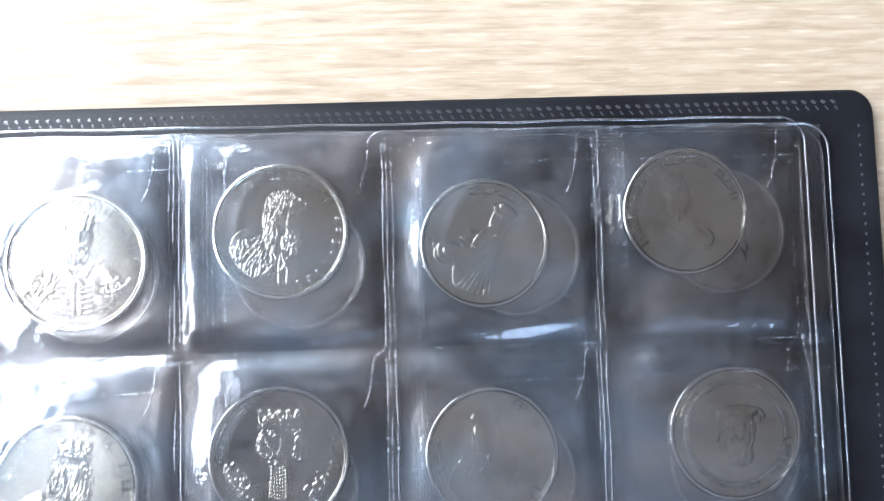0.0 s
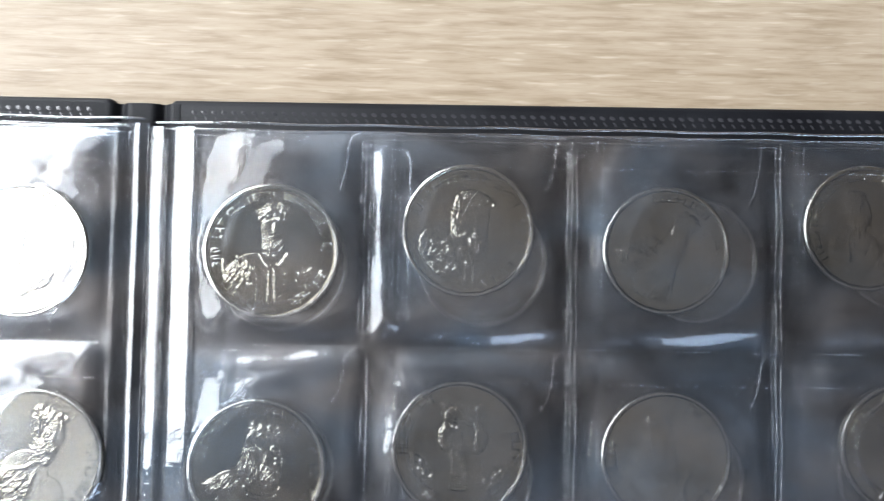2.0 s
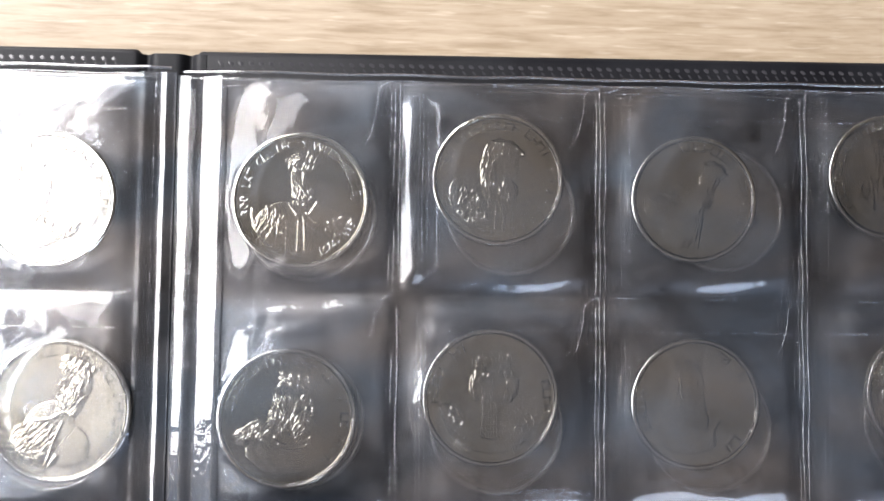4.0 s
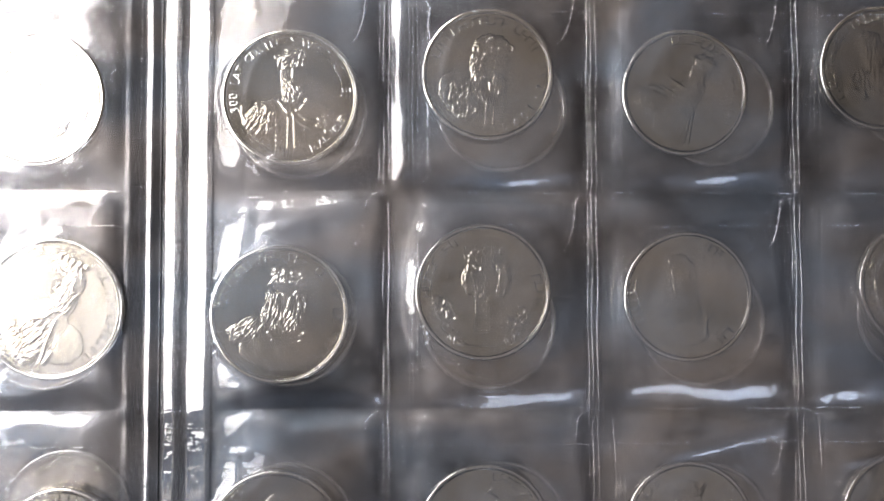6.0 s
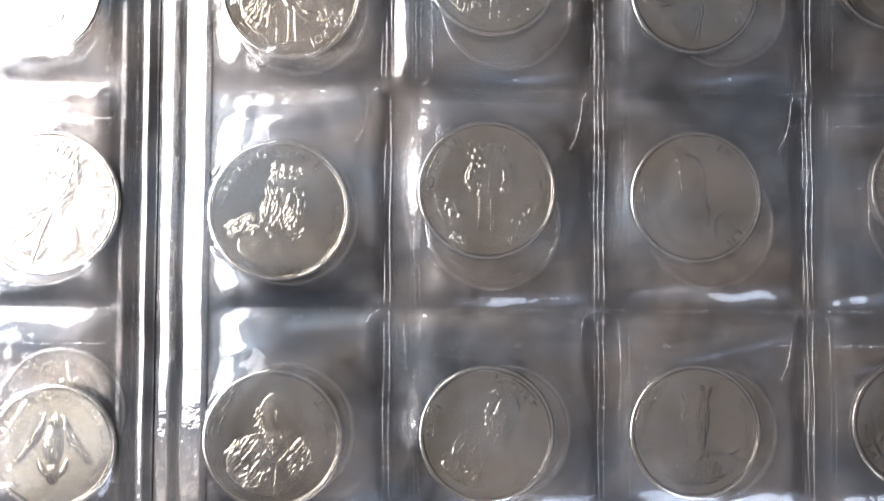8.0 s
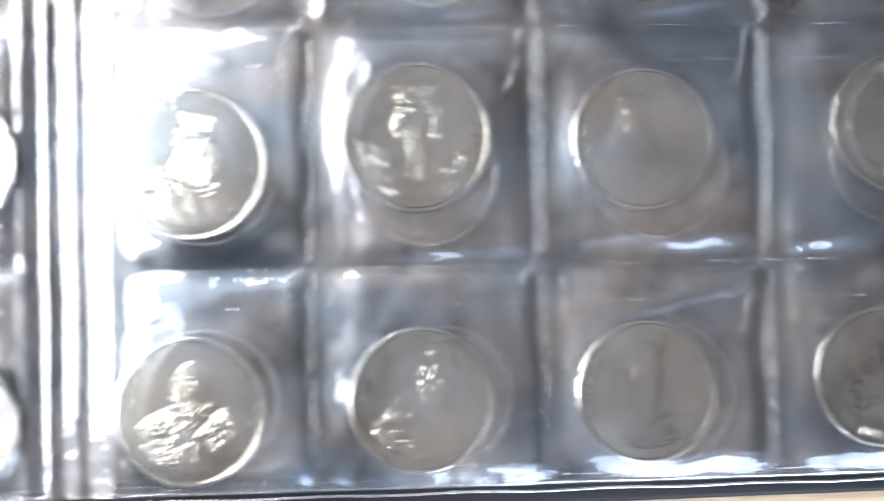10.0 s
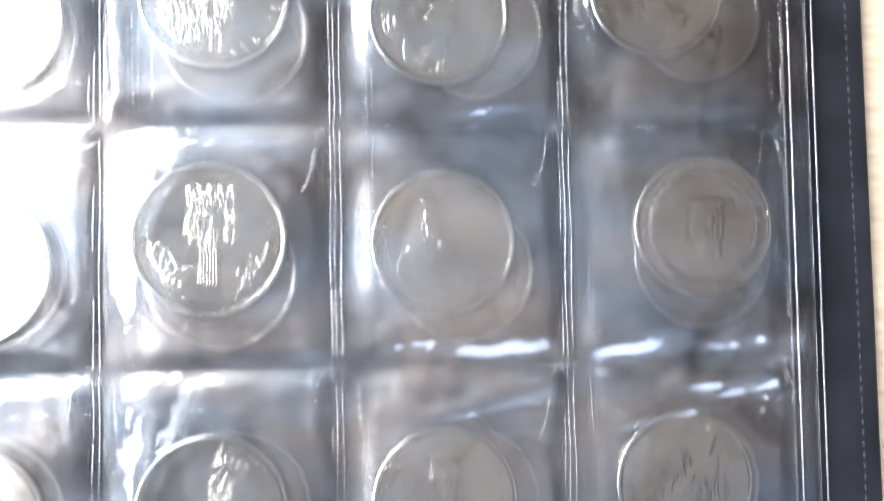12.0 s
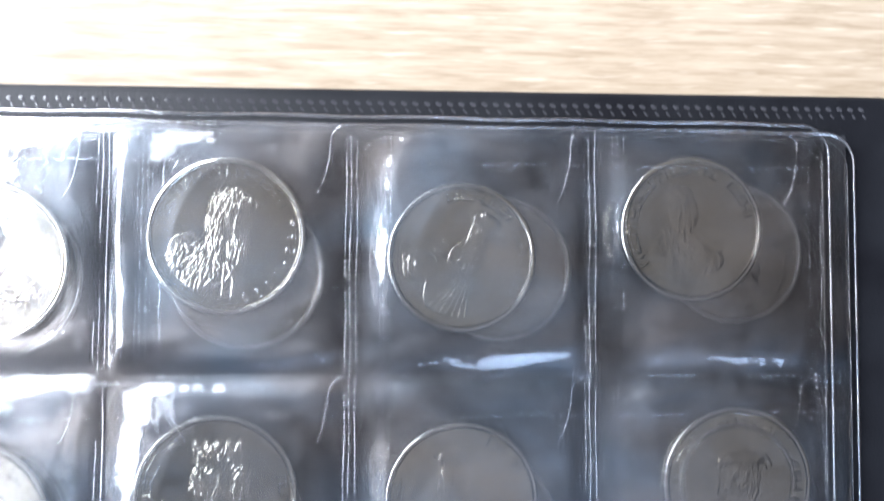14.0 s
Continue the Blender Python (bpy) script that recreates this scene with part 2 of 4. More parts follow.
def window_frame(name, axis, at, win):
    a0, a1, z0, z1 = win
    bm = bmesh.new()
    for p0, p1, q0, q1 in ((a0, a0 + 0.045, z0, z1), (a1 - 0.045, a1, z0, z1), (a0 + 0.045, a1 - 0.045, z0, z0 + 0.045), (a0 + 0.045, a1 - 0.045, z1 - 0.045, z1)):
        if axis == "x":
            add_box(bm, at - 0.07, at - 0.02, p0, p1, q0, q1)
        else:
            add_box(bm, p0, p1, at - 0.07, at - 0.02, q0, q1)
    return tagged(part(name, bm, FRAME_PAINT, smooth=False), "white painted window frame in the room wall", "window", kind="structure")


window_frame("window_1", "x", WALL_W, WIN_W)
window_frame("window_2", "y", WALL_S, WIN_S)


# ---- the table ----
def build_table():
    table = tagged(new("table"), "light oak wooden table with straight fine grain", "table")
    bm = bmesh.new()
    slab(bm, rounded_outline(-0.44, 0.78, -0.36, 0.44, (0.01,) * 4, 4), -0.028, 0.0, 0.002)
    part("tabletop", bm, WOOD, table, smooth=False)
    for x in (-0.40, 0.72):
        for y in (-0.30, 0.38):
            box("leg", (x - 0.025, x + 0.025, y - 0.025, y + 0.025, FLOOR, -0.028), WOOD, table, 0.003)
    return table


build_table()

# ---- the album ----
COVER_TOP = 3.0 * MM
BACK_A, BACK_B = 6.2 * MM, 3.4 * MM       # back sheets of the upper and the lower leaf
COLS = ((-60.5, -20.4), (-20.4, 26.7), (26.7, 73.9), (73.9, 121.2))
ROWS = ((23.4, 72.4), (-25.7, 23.4), (-71.2, -25.7))
COLS_LEFT = ((-122.5, -79.8), (-169.5, -122.5), (-216.5, -169.5), (-263.5, -216.5))
WELDS = (-21.8, 25.6, 72.8)

# coins: column, row: place in mm, radius, turn
FRONT = {
    (0, 0): (-43.1, 44.5, 15.5), (1, 0): (1.6, 50.0, 15.2), (2, 0): (47.0, 46.2, 14.65), (3, 0): (93.1, 52.2, 14.5),
    (0, 1): (-45.2, -4.4, 15.6), (1, 1): (0.4, 0.5, 15.5), (2, 1): (47.2, -0.6, 14.9), (3, 1): (101.9, 2.1, 15.0),
    (0, 2): (-45.9, -54.1, 15.2), (1, 2): (0.6, -53.0, 15.0), (2, 2): (46.8, -52.5, 14.8), (3, 2): (96.4, -50.8, 14.6),
}
BEHIND = {
    (0, 0): (1.6, -2.9), (1, 0): (3.4, -6.9), (2, 0): (7.7, -2.1), (3, 0): (9.7, -4.5),
    (0, 1): (1.6, -1.0), (1, 1): (1.7, -6.9), (2, 1): (4.2, -5.8), (3, 1): (0.8, -6.7),
    (0, 2): (2.4, 1.3), (1, 2): (4.2, 0.0), (2, 2): (5.1, -0.9), (3, 2): (2.8, -1.0),
}
LEFT = {(0, 0): (-99.6, 43.8, 15.4), (0, 1): (-95.3, -3.1, 15.9), (0, 2): (-92.7, -55.7, 13.5)}
LEFT_LOWER = {(0, 1): (-98.0, -6.2, 15.4), (0, 2): (-92.6, -48.6, 14.2)}
THICK = 2.0 * MM


def smoothstep(v):
    v = np.clip(v, 0, 1)
    return v * v * (3 - 2 * v)


def waves(x, y, seed, count=9, longest=30.0, shortest=7.0):
    """Soft random ripples of about unit height; x and y in mm."""
    rnd = random.Random(seed)
    h = np.zeros_like(x)
    for _ in range(count):
        wl = rnd.uniform(shortest, longest)
        a = rnd.uniform(0, math.pi)
        h += wl / longest * np.sin(2 * math.pi * (x * math.cos(a) + y * math.sin(a)) / wl + rnd.uniform(0, 6.28))
    return h / math.sqrt(count)


def grid_mesh(name, xs, ys, z):
    nx, ny = len(xs), len(ys)
    X, Y = np.meshgrid(xs, ys)
    verts = np.stack([X.ravel() * MM, Y.ravel() * MM, z.ravel()], 1)
    i = np.arange(nx * ny).reshape(ny, nx)
    faces = np.stack([i[:-1, :-1].ravel(), i[:-1, 1:].ravel(), i[1:, 1:].ravel(), i[1:, :-1].ravel()], 1)
    data = bpy.data.meshes.new(name)
    data.from_pydata(verts.tolist(), [], faces.tolist())
    return data


RIM = 0.9 * MM


def creases(X, Y, x0, x1, y0, y1, rnd):
    """A few slanting folds near the upper and lower welds, in mm."""
    h = np.zeros_like(X)
    for _ in range(4):
        low = rnd.random() < 0.55
        ya = (y0 + rnd.uniform(3, 9)) if low else (y1 - rnd.uniform(3, 10))
        slope = rnd.uniform(-0.05, 0.28)
        cx = rnd.uniform(x0 + 5, x1)
        d = Y - ya - slope * (X - cx) - 0.006 * (X - cx) ** 2 * rnd.choice((-1, 1))
        w = rnd.uniform(0.8, 1.9)
        h += rnd.uniform(0.10, 0.34) * np.exp(-(d / w) ** 2) * np.exp(-((X - cx) / rnd.uniform(7, 18)) ** 2)
    for _ in range(2):
        xa = rnd.choice((x0 + rnd.uniform(3, 8), x1 - rnd.uniform(3, 8)))
        d = X - xa - 0.10 * rnd.uniform(-1, 1) * (Y - y0)
        cy = rnd.uniform(y0 + 8, y1 - 6)
        h += rnd.uniform(0.08, 0.25) * np.exp(-(d / rnd.uniform(0.9, 1.8)) ** 2) * np.exp(-((Y - cy) / rnd.uniform(5, 14)) ** 2)
    return h


FOLDS = {   # long slanting folds of the upper leaf, by column and row: from x, y to x, y, height and width in mm
    (2, 2): ((38.0, -37.0, 74.0, -28.6, 0.55, 1.8), (44.0, -36.6, 70.0, -31.0, 0.16, 0.7), (50.0, -31.5, 74.0, -27.6, 0.4, 1.5)),
    (3, 2): ((80.0, -38.5, 100.0, -34.2, 0.55, 1.6), (90.0, -30.6, 121.0, -27.6, 1.25, 3.1), (84.0, -28.4, 112.0, -27.0, 0.25, 0.9), (99.0, -33.6, 119.0, -29.6, 0.22, 0.8), (97.0, -67.0, 121.0, -63.5, 0.7, 2.4)),
    (3, 1): ((96.0, -22.2, 120.0, -21.4, 0.10, 1.1), (88.0, 17.0, 118.0, 20.0, 0.25, 1.2), (75.4, 9.8, 75.8, 17.0, 0.30, 1.0)),
    (2, 1): ((28.2, 9.8, 28.6, 17.0, 0.30, 1.0),),
    (1, 1): ((-19.4, 10.0, -19.0, 17.0, 0.30, 1.0),),
    (3, 0): ((96.0, 27.3, 119.0, 26.4, 0.13, 0.8),),
    (0, 1): ((-52.0, 13.0, -38.0, 17.5, 0.22, 1.2), (-58.0, 8.0, -53.0, 14.0, 0.25, 1.2)),
}


def fold_heights(X, Y, folds):
    h = np.zeros_like(X)
    for xa, ya, xb, yb, up, wide in folds:
        n = math.hypot(xb - xa, yb - ya)
        u = ((X - xa) * (xb - xa) + (Y - ya) * (yb - ya)) / n / n
        d = (-(X - xa) * (yb - ya) + (Y - ya) * (xb - xa)) / n + 1.6 * (u - 0.5) ** 2
        h += up * np.exp(-(d / wide) ** 2) * smoothstep(u / 0.25) * smoothstep((1.12 - u) / 0.25)
    return h


def pocket_film(cell, back, coin, seed, parent, step=1.0, lift=2.5 * MM, ripple=0.20, folds=(), calm=False):
    """The upper film of one pocket: welded down at its rim, bulging over its coin, rippled and creased."""
    (x0, x1), (y0, y1) = cell
    rnd = random.Random(seed * 7 + 1)
    xs = np.linspace(x0, x1, int((x1 - x0) / step) + 1)
    ys = np.linspace(y0, y1, int((y1 - y0) / step) + 1)
    X, Y = np.meshgrid(xs, ys)
    wide = 1 + 0.35 * waves(X, Y, seed + 77, 5, 40.0, 14.0)
    left, right, low, high = (rnd.uniform(2.8, 8.0), rnd.uniform(4.5, 9.0), rnd.uniform(2.6, 6.0), rnd.uniform(4.5, 9.0))
    left = rnd.uniform(2.0, 2.8) if calm is None else rnd.uniform(11.0, 15.0)
    if calm:
        low, high = rnd.uniform(4.0, 6.0), rnd.uniform(3.0, 5.0)
    elif folds:
        low, high = rnd.uniform(5.0, 7.5), rnd.uniform(3.0, 4.5)
    if x1 > 125.0:
        right = 1.2
    e = smoothstep((X - x0) / (left * wide)) * smoothstep((x1 - X) / (right * wide)) * smoothstep((Y - y0) / (low * wide)) * smoothstep((y1 - Y) / (high * wide))
    z = RIM + e * (lift * 0.86 - RIM + ripple * MM * waves(X, Y, seed) + 0.035 * MM * waves(X, Y, seed + 500, 6, 9.0, 3.0) + MM * creases(X, Y, x0, x1, y0, y1, rnd) + MM * fold_heights(X, Y, folds))
    z = z + e * (1 - e) * (0.22 if calm else 0.50) * MM * waves(X, Y, seed + 900, 8, 8.0, 2.6)
    if coin:
        cx, cy, r = coin
        d = np.hypot(X - cx, Y - cy)
        near = smoothstep((X - x0) / 7.0) * smoothstep((x1 - X) / 3.5) * smoothstep((Y - y0) / 7.0) * smoothstep((y1 - Y) / 5.0)
        tent = THICK + 0.22 * MM - np.maximum(d - r + 0.5, 0) * 0.11 * MM
        z = np.maximum(z, RIM + (tent - RIM) * np.where(d < r + 0.5, 1.0, near))
        # a faint round mark pressed into the film by the coin's earlier place
        worn = np.hypot(X - cx - rnd.uniform(5.0, 7.0), Y - cy - rnd.uniform(-1.0, 2.0))
        z = z + e * 0.12 * MM * np.exp(-((worn - r - 0.6) / 0.9) ** 2)
    return link("pocket_film", grid_mesh("pocket_film", xs, ys, back + z), FILM, parent)


def build_leaf(album, name, back, x0, x1, y0, y1, cols, coins, radii, seed, step, gutter):
    """One clear leaf: back sheet, beaded edge, twelve pocket films and their welds. gutter: the x at which it bends down to the spine, and the side."""
    bend, side = gutter
    xs = np.linspace(x0, x1, 90)
    ys = np.linspace(y0, y1, 40)
    X, Y = np.meshgrid(xs, ys)

    def fall(x):
        return -0.12 * MM * np.maximum(0, (x - bend) * side)

    leaf = link(name, grid_mesh(name, xs[1:-1], ys[1:-1], np.maximum(back + fall(X), 1.2 * MM)[1:-1, 1:-1]), SHEET, album)
    rim = rounded_outline(x0, x1, y0, y1, radii, 8)
    dense = []
    for a, b in zip(rim, rim[1:] + rim[:1]):
        k = max(1, int(math.dist(a, b) / 4.0))
        dense += [(a[0] + (b[0] - a[0]) * i / k, a[1] + (b[1] - a[1]) * i / k) for i in range(k)]
    spine_x = x0 if side < 0 else x1
    first = next(i for i in range(len(dense)) if abs(dense[i][0] - spine_x) < 1.0 and abs(dense[(i + 1) % len(dense)][0] - spine_x) >= 1.0)
    dense = [p for p in dense[first:] + dense[:first] if abs(p[0] - spine_x) > 1.0]
    bm = bmesh.new()
    cx, cy = (x0 + x1) / 2, (y0 + y1) / 2
    for inset, r in ((0.0, 0.34), (1.4, 0.11)):
        pts = []
        for x, y in dense:
            x, y = x - math.copysign(inset, x - cx), y - math.copysign(inset, y - cy)
            wob = 0.14 * math.sin(x * 0.21 + seed) + 0.10 * math.sin(y * 0.17 + seed)
            pts.append((x * MM, (y + wob) * MM, max(back + 0.9 * MM + float(fall(np.array(x))), 1.5 * MM)))
        tube(bm, pts, r * MM, 6)
    part("welded_edge", bm, EDGE, leaf)
    for i, col in enumerate(cols):
        for j, row in enumerate(ROWS):
            pocket_film((col, row), back, coins.get((i, j)), seed + 17 * i + 5 * j, leaf, step, folds=FOLDS.get((i, j), ()) if coins is FRONT else (),
                        calm=None if (i, j) == (1, 0) else i < 3)
    # the open upper edge of each pocket's film, and the pressed lines between the rows
    for i, (xa, xb) in enumerate(cols):
        for j, (ya, yb) in enumerate(ROWS):
            for down, up, r, word in ((7.9, 2.30, 0.04, "film_edge"), (0.3, 0.92, 0.07, "weld_line"), (1.7, 1.0, 0.06, "weld_line")):
                rnd = random.Random(seed + 100 * i + 10 * j + int(down))
                lean = rnd.uniform(-0.008, 0.008)
                pts = []
                for k in range(19):
                    x = xa + 2.5 + (xb - xa - 4.5) * k / 18
                    sag = 0.10 * math.sin(0.23 * x + seed + j) + 0.06 * math.sin(0.61 * x + i)
                    pts.append((x * MM, (yb - down + lean * (x - xa) + sag) * MM, back + (up + 0.22 * math.sin(0.31 * x + down + 2.0 * j + i)) * MM))
                bm = bmesh.new()
                tube(bm, pts, r * MM, 5)
                part(word, bm, EDGE, leaf)
    # the stiff strip beside the spine, with two soft upright folds
    sx = np.linspace(min(spine_x, bend - side * 0.5), max(spine_x, bend - side * 0.5), 40)
    sy = np.linspace(y0 + 1.0, y1 - 1.0, 150)
    X, Y = np.meshgrid(sx, sy)
    u = np.abs(X - spine_x) / abs(bend - spine_x)
    u = u + 0.012 * waves(X, Y, seed + 5, 8, 34.0, 7.0)
    h = -0.3 + 0.40 * np.clip((u - 0.06) / 0.20, 0, 1) - 0.32 * smoothstep((u - 0.30) / 0.15) + 0.85 * np.clip((u - 0.53) / 0.40, 0, 1)
    h = h + 0.045 * waves(X, Y, seed + 3, 9, 30.0, 7.0) + 0.10 * np.exp(-((Y - 23.4) / 2.0) ** 2) + 0.10 * np.exp(-((Y + 25.7) / 2.0) ** 2)
    link("binding_strip", grid_mesh("binding_strip", sx, sy, np.maximum(back + (h + 0.5) * MM, 1.9 * MM)), STRIP, leaf)
    return leaf


def weld_lines(leaf, back, x, seed, thin=0.07, thick=0.14):
    """Fine pressed lines of an upright weld, one run beside each row of pockets."""
    rnd = random.Random(seed)
    for (y0, y1) in ROWS:
        for off in (-1.2, -0.3, 0.9):
            bm = bmesh.new()
            ya, yb = y0 + rnd.uniform(0, 3), y1 - rnd.uniform(0, 3)
            pts = [((x + off + 0.12 * math.sin(k * 0.7 + off + seed)) * MM, (ya + (yb - ya) * k / 14) * MM, back + (1.25 + 0.12 * math.sin(k * 0.9)) * MM) for k in range(15)]
            tube(bm, pts, rnd.uniform(thin, thick) * MM, 5)
            part("weld_line", bm, EDGE, leaf)


def thumb_notch(leaf, back, x, top, seed, right=True):
    """The die-cut arch between two pockets, where the film opens."""
    rnd = random.Random(seed)
    h = rnd.uniform(13, 16)
    pts = []
    for k in range(6):
        pts.append((x - 6.4 + 2.2 * math.sin(math.pi / 2 * k / 5) - (0.5 if k == 0 else 0), top - h + (h - 4) * k / 5))
    for k in range(1, 9):
        a = math.pi - math.pi * k / 8 * (1.0 if right else 0.5)
        pts.append((x - 0.1 + 4.1 * math.cos(a), top - 4 + 3.2 * math.sin(a)))
    if right:
        for k in range(1, 6):
            pts.append((x + 4.0 + 0.5 * k / 5, top - 4 - (h - 6) * k / 5))
    bm = bmesh.new()
    tube(bm, [(a * MM, b * MM, back + 2.2 * MM) for a, b in pts], 0.085 * MM, 5)
    part("thumb_notch", bm, EDGE, leaf)


def build_cover(album, name, x0, x1, y0, y1, radii):
    bm = bmesh.new()
    slab(bm, rounded_outline(x0 * MM, x1 * MM, y0 * MM, y1 * MM, tuple(r * MM for r in radii), 8), 0.0004, COVER_TOP, 0.0011)
    return part(name, bm, LEATHER, album)


def stitch_mesh(length, width, lean, rise):
    """A shallow glossy dome of thread, leaning along the seam."""
    bm = bmesh.new()
    top = bm.verts.new((0, 0, rise * MM))
    rings = []
    for q in (0.35, 0.65, 0.88, 1.0):
        ring = []
        for k in range(12):
            a = 2 * math.pi * k / 12
            u, v = width * q * math.cos(a), length * q * math.sin(a)
            ring.append(bm.verts.new(((u + lean * v) * MM, v * MM, rise * (1 - q * q) * MM)))
        rings.append(ring)
    for k in range(12):
        bm.faces.new((top, rings[0][k], rings[0][(k + 1) % 12]))
        for one, two in zip(rings, rings[1:]):
            bm.faces.new((one[k], two[k], two[(k + 1) % 12], one[(k + 1) % 12]))
    data = bpy.data.meshes.new("stitch")
    bm.to_mesh(data)
    bm.free()
    data.materials.append(THREAD)
    return data


def build_album():
    album = tagged(new("coin_album"), "open black leatherette coin album with clear vinyl pocket leaves", "album")
    right = build_cover(album, "cover", -68.5, 142.4, -77.0, 80.4, (1.5, 5.0, 5.5, 1.5))
    right.matrix_basis = pose(0, 0, 0, 0, 0, 0.35)
    left = build_cover(album, "cover", -282.0, -82.0, -76.0, 80.2, (5.0, 1.5, 1.5, 5.0))
    # spine: a softer strip with two hinge creases
    xs = np.linspace(-84.0, -66.5, 36)
    ys = np.linspace(-75.5, 79.0, 12)
    X, Y = np.meshgrid(xs, ys)
    dip = 1.6 * np.exp(-((X + 80.5) / 1.3) ** 2) + 1.6 * np.exp(-((X + 70.5) / 1.3) ** 2)
    link("spine", grid_mesh("spine", xs, ys, (3.2 - dip + 0.05 * np.sin(Y * 0.3)) * MM), LEATHER, album)
    long_stitch, dot, side_dot = stitch_mesh(0.58, 0.32, -0.7, 0.022), stitch_mesh(0.52, 0.64, -0.5, 0.040), stitch_mesh(0.34, 0.40, 0.0, 0.06)
    for cover, x_from, x_to in ((right, -62.0, 134.0), (left, -120.0, -85.0)):
        x = x_from
        while x < x_to:
            for row in (0, 1):
                ob = link("stitch", dot if row else long_stitch, THREAD, cover)
                ob.matrix_basis = pose((x - row * 0.7) * MM, (75.9 + row * 1.5) * MM, COVER_TOP + 0.004 * MM)
            x += 2.35
    y = -72.0
    while y < 73.0:
        ob = link("stitch", side_dot, THREAD, right)
        ob.matrix_basis = pose(138.2 * MM, y * MM, COVER_TOP + 0.004 * MM, 0, 0, 90)
        y += 2.35
    lower = {k: (FRONT[k][0] + d[0], FRONT[k][1] + d[1], FRONT[k][2]) for k, d in BEHIND.items()}
    cols_b = tuple((a + 6.4, b + 6.4) for a, b in COLS)
    under = build_leaf(album, "leaf", BACK_B, -64.0, 129.2, -71.5, 72.6, cols_b, lower, (2, 6, 6, 2), 900, 1.6, (-62.0, -1))
    leaf = build_leaf(album, "leaf", BACK_A, -71.9, 122.2, -72.2, 73.9, COLS, FRONT, (2, 6, 6, 2), 100, 0.8, (-61.0, -1))
    for k, x in enumerate(WELDS):
        weld_lines(leaf, BACK_A, x, k)
        weld_lines(under, BACK_B, x + 6.6, k + 20, 0.10, 0.24)
        for j, (y0, y1) in enumerate(ROWS):
            thumb_notch(leaf, BACK_A, x, y1 + 0.6, 10 * k + j, j == 2)
            thumb_notch(under, BACK_B, x + 6.6, y1 - 1.6, 200 + 10 * k + j, j == 2)
    for j, (y0, y1) in enumerate(ROWS):
        thumb_notch(leaf, BACK_A, 119.0, y1 + 0.6, 70 + j, False)
    left_leaf = build_leaf(album, "leaf", BACK_A, -268.0, -72.2, -72.2, 74.6, COLS_LEFT, LEFT, (6, 2, 2, 6), 300, 0.8, (-79.5, 1))
    build_leaf(album, "leaf", BACK_B, -266.0, -76.0, -71.5, 73.2, COLS_LEFT, LEFT_LOWER, (6, 2, 2, 6), 1300, 1.6, (-80.0, 1))
    weld_lines(left_leaf, BACK_A, -122.5, 9)
    return album


build_album()


# ---- coins ----
def disc_mesh(r, t):
    """A struck blank: reeded edge, rounded rim, field a little lower than the rim."""
    seg = 180
    prof = [(r - 0.25, 0.0), (r, 0.25), (r, t - 0.32), (r - 0.04, t - 0.22), (r - 0.16, t - 0.12), (r - 0.30, t - 0.045), (r - 0.44, t), (r - 0.80, t),
            (r - 0.90, t - 0.05), (r - 0.99, t - 0.13), (r - 1.07, t - 0.22), (r - 1.14, t - 0.28), (r - 1.45, t - 0.28)]
    bm = bmesh.new()
    rings = []
    for k, (pr, pz) in enumerate(prof):
        ring = []
        for i in range(seg):
            a = 2 * math.pi * i / seg
            q = pr - (0.10 if k in (1, 2) and i % 2 else 0.0)
            ring.append(bm.verts.new((q * math.cos(a) * MM, q * math.sin(a) * MM, pz * MM)))
        rings.append(ring)
    for k, (a, b) in enumerate(zip(rings, rings[1:])):
        for i in range(seg):
            f = bm.faces.new((a[i], a[(i + 1) % seg], b[(i + 1) % seg], b[i]))
            f.smooth = k >= 2
            f.material_index = 1 if 2 <= k <= 10 else 0
    bm.faces.new(rings[-1])
    bm.faces.new(list(reversed(rings[0])))
    return bm


def blob(X, Y, cx, cy, rx, ry, turn=0.0, hard=2.0):
    a = radians(turn)
    u = ((X - cx) * math.cos(a) + (Y - cy) * math.sin(a)) / rx
    v = (-(X - cx) * math.sin(a) + (Y - cy) * math.cos(a)) / ry
    return np.clip(1.15 * (1 - (u * u + v * v) ** (hard / 2)), 0, 1)


def struck_lines(X, Y, seed, count, cx, cy, rx, ry, lean=0.0, spread=40.0):
    """Fine short raised strokes scattered over an oval, as hair, cloth and ornament are cut on a coin."""
    rnd = random.Random(seed)
    h = np.zeros_like(X)
    for _ in range(count):
        a, q = rnd.uniform(0, 2 * math.pi), math.sqrt(rnd.random())
        x, y = cx + rx * q * math.cos(a), cy + ry * q * math.sin(a)
        t = radians(lean + rnd.uniform(-spread, spread))
        u = (X - x) * math.cos(t) + (Y - y) * math.sin(t)
        v = -(X - x) * math.sin(t) + (Y - y) * math.cos(t) + rnd.uniform(-2.5, 2.5) * u * u
        h = np.maximum(h, rnd.uniform(0.45, 1.0) * np.exp(-(v / rnd.uniform(0.012, 0.019)) ** 2 - (u / rnd.uniform(0.025, 0.11)) ** 4))
    return h


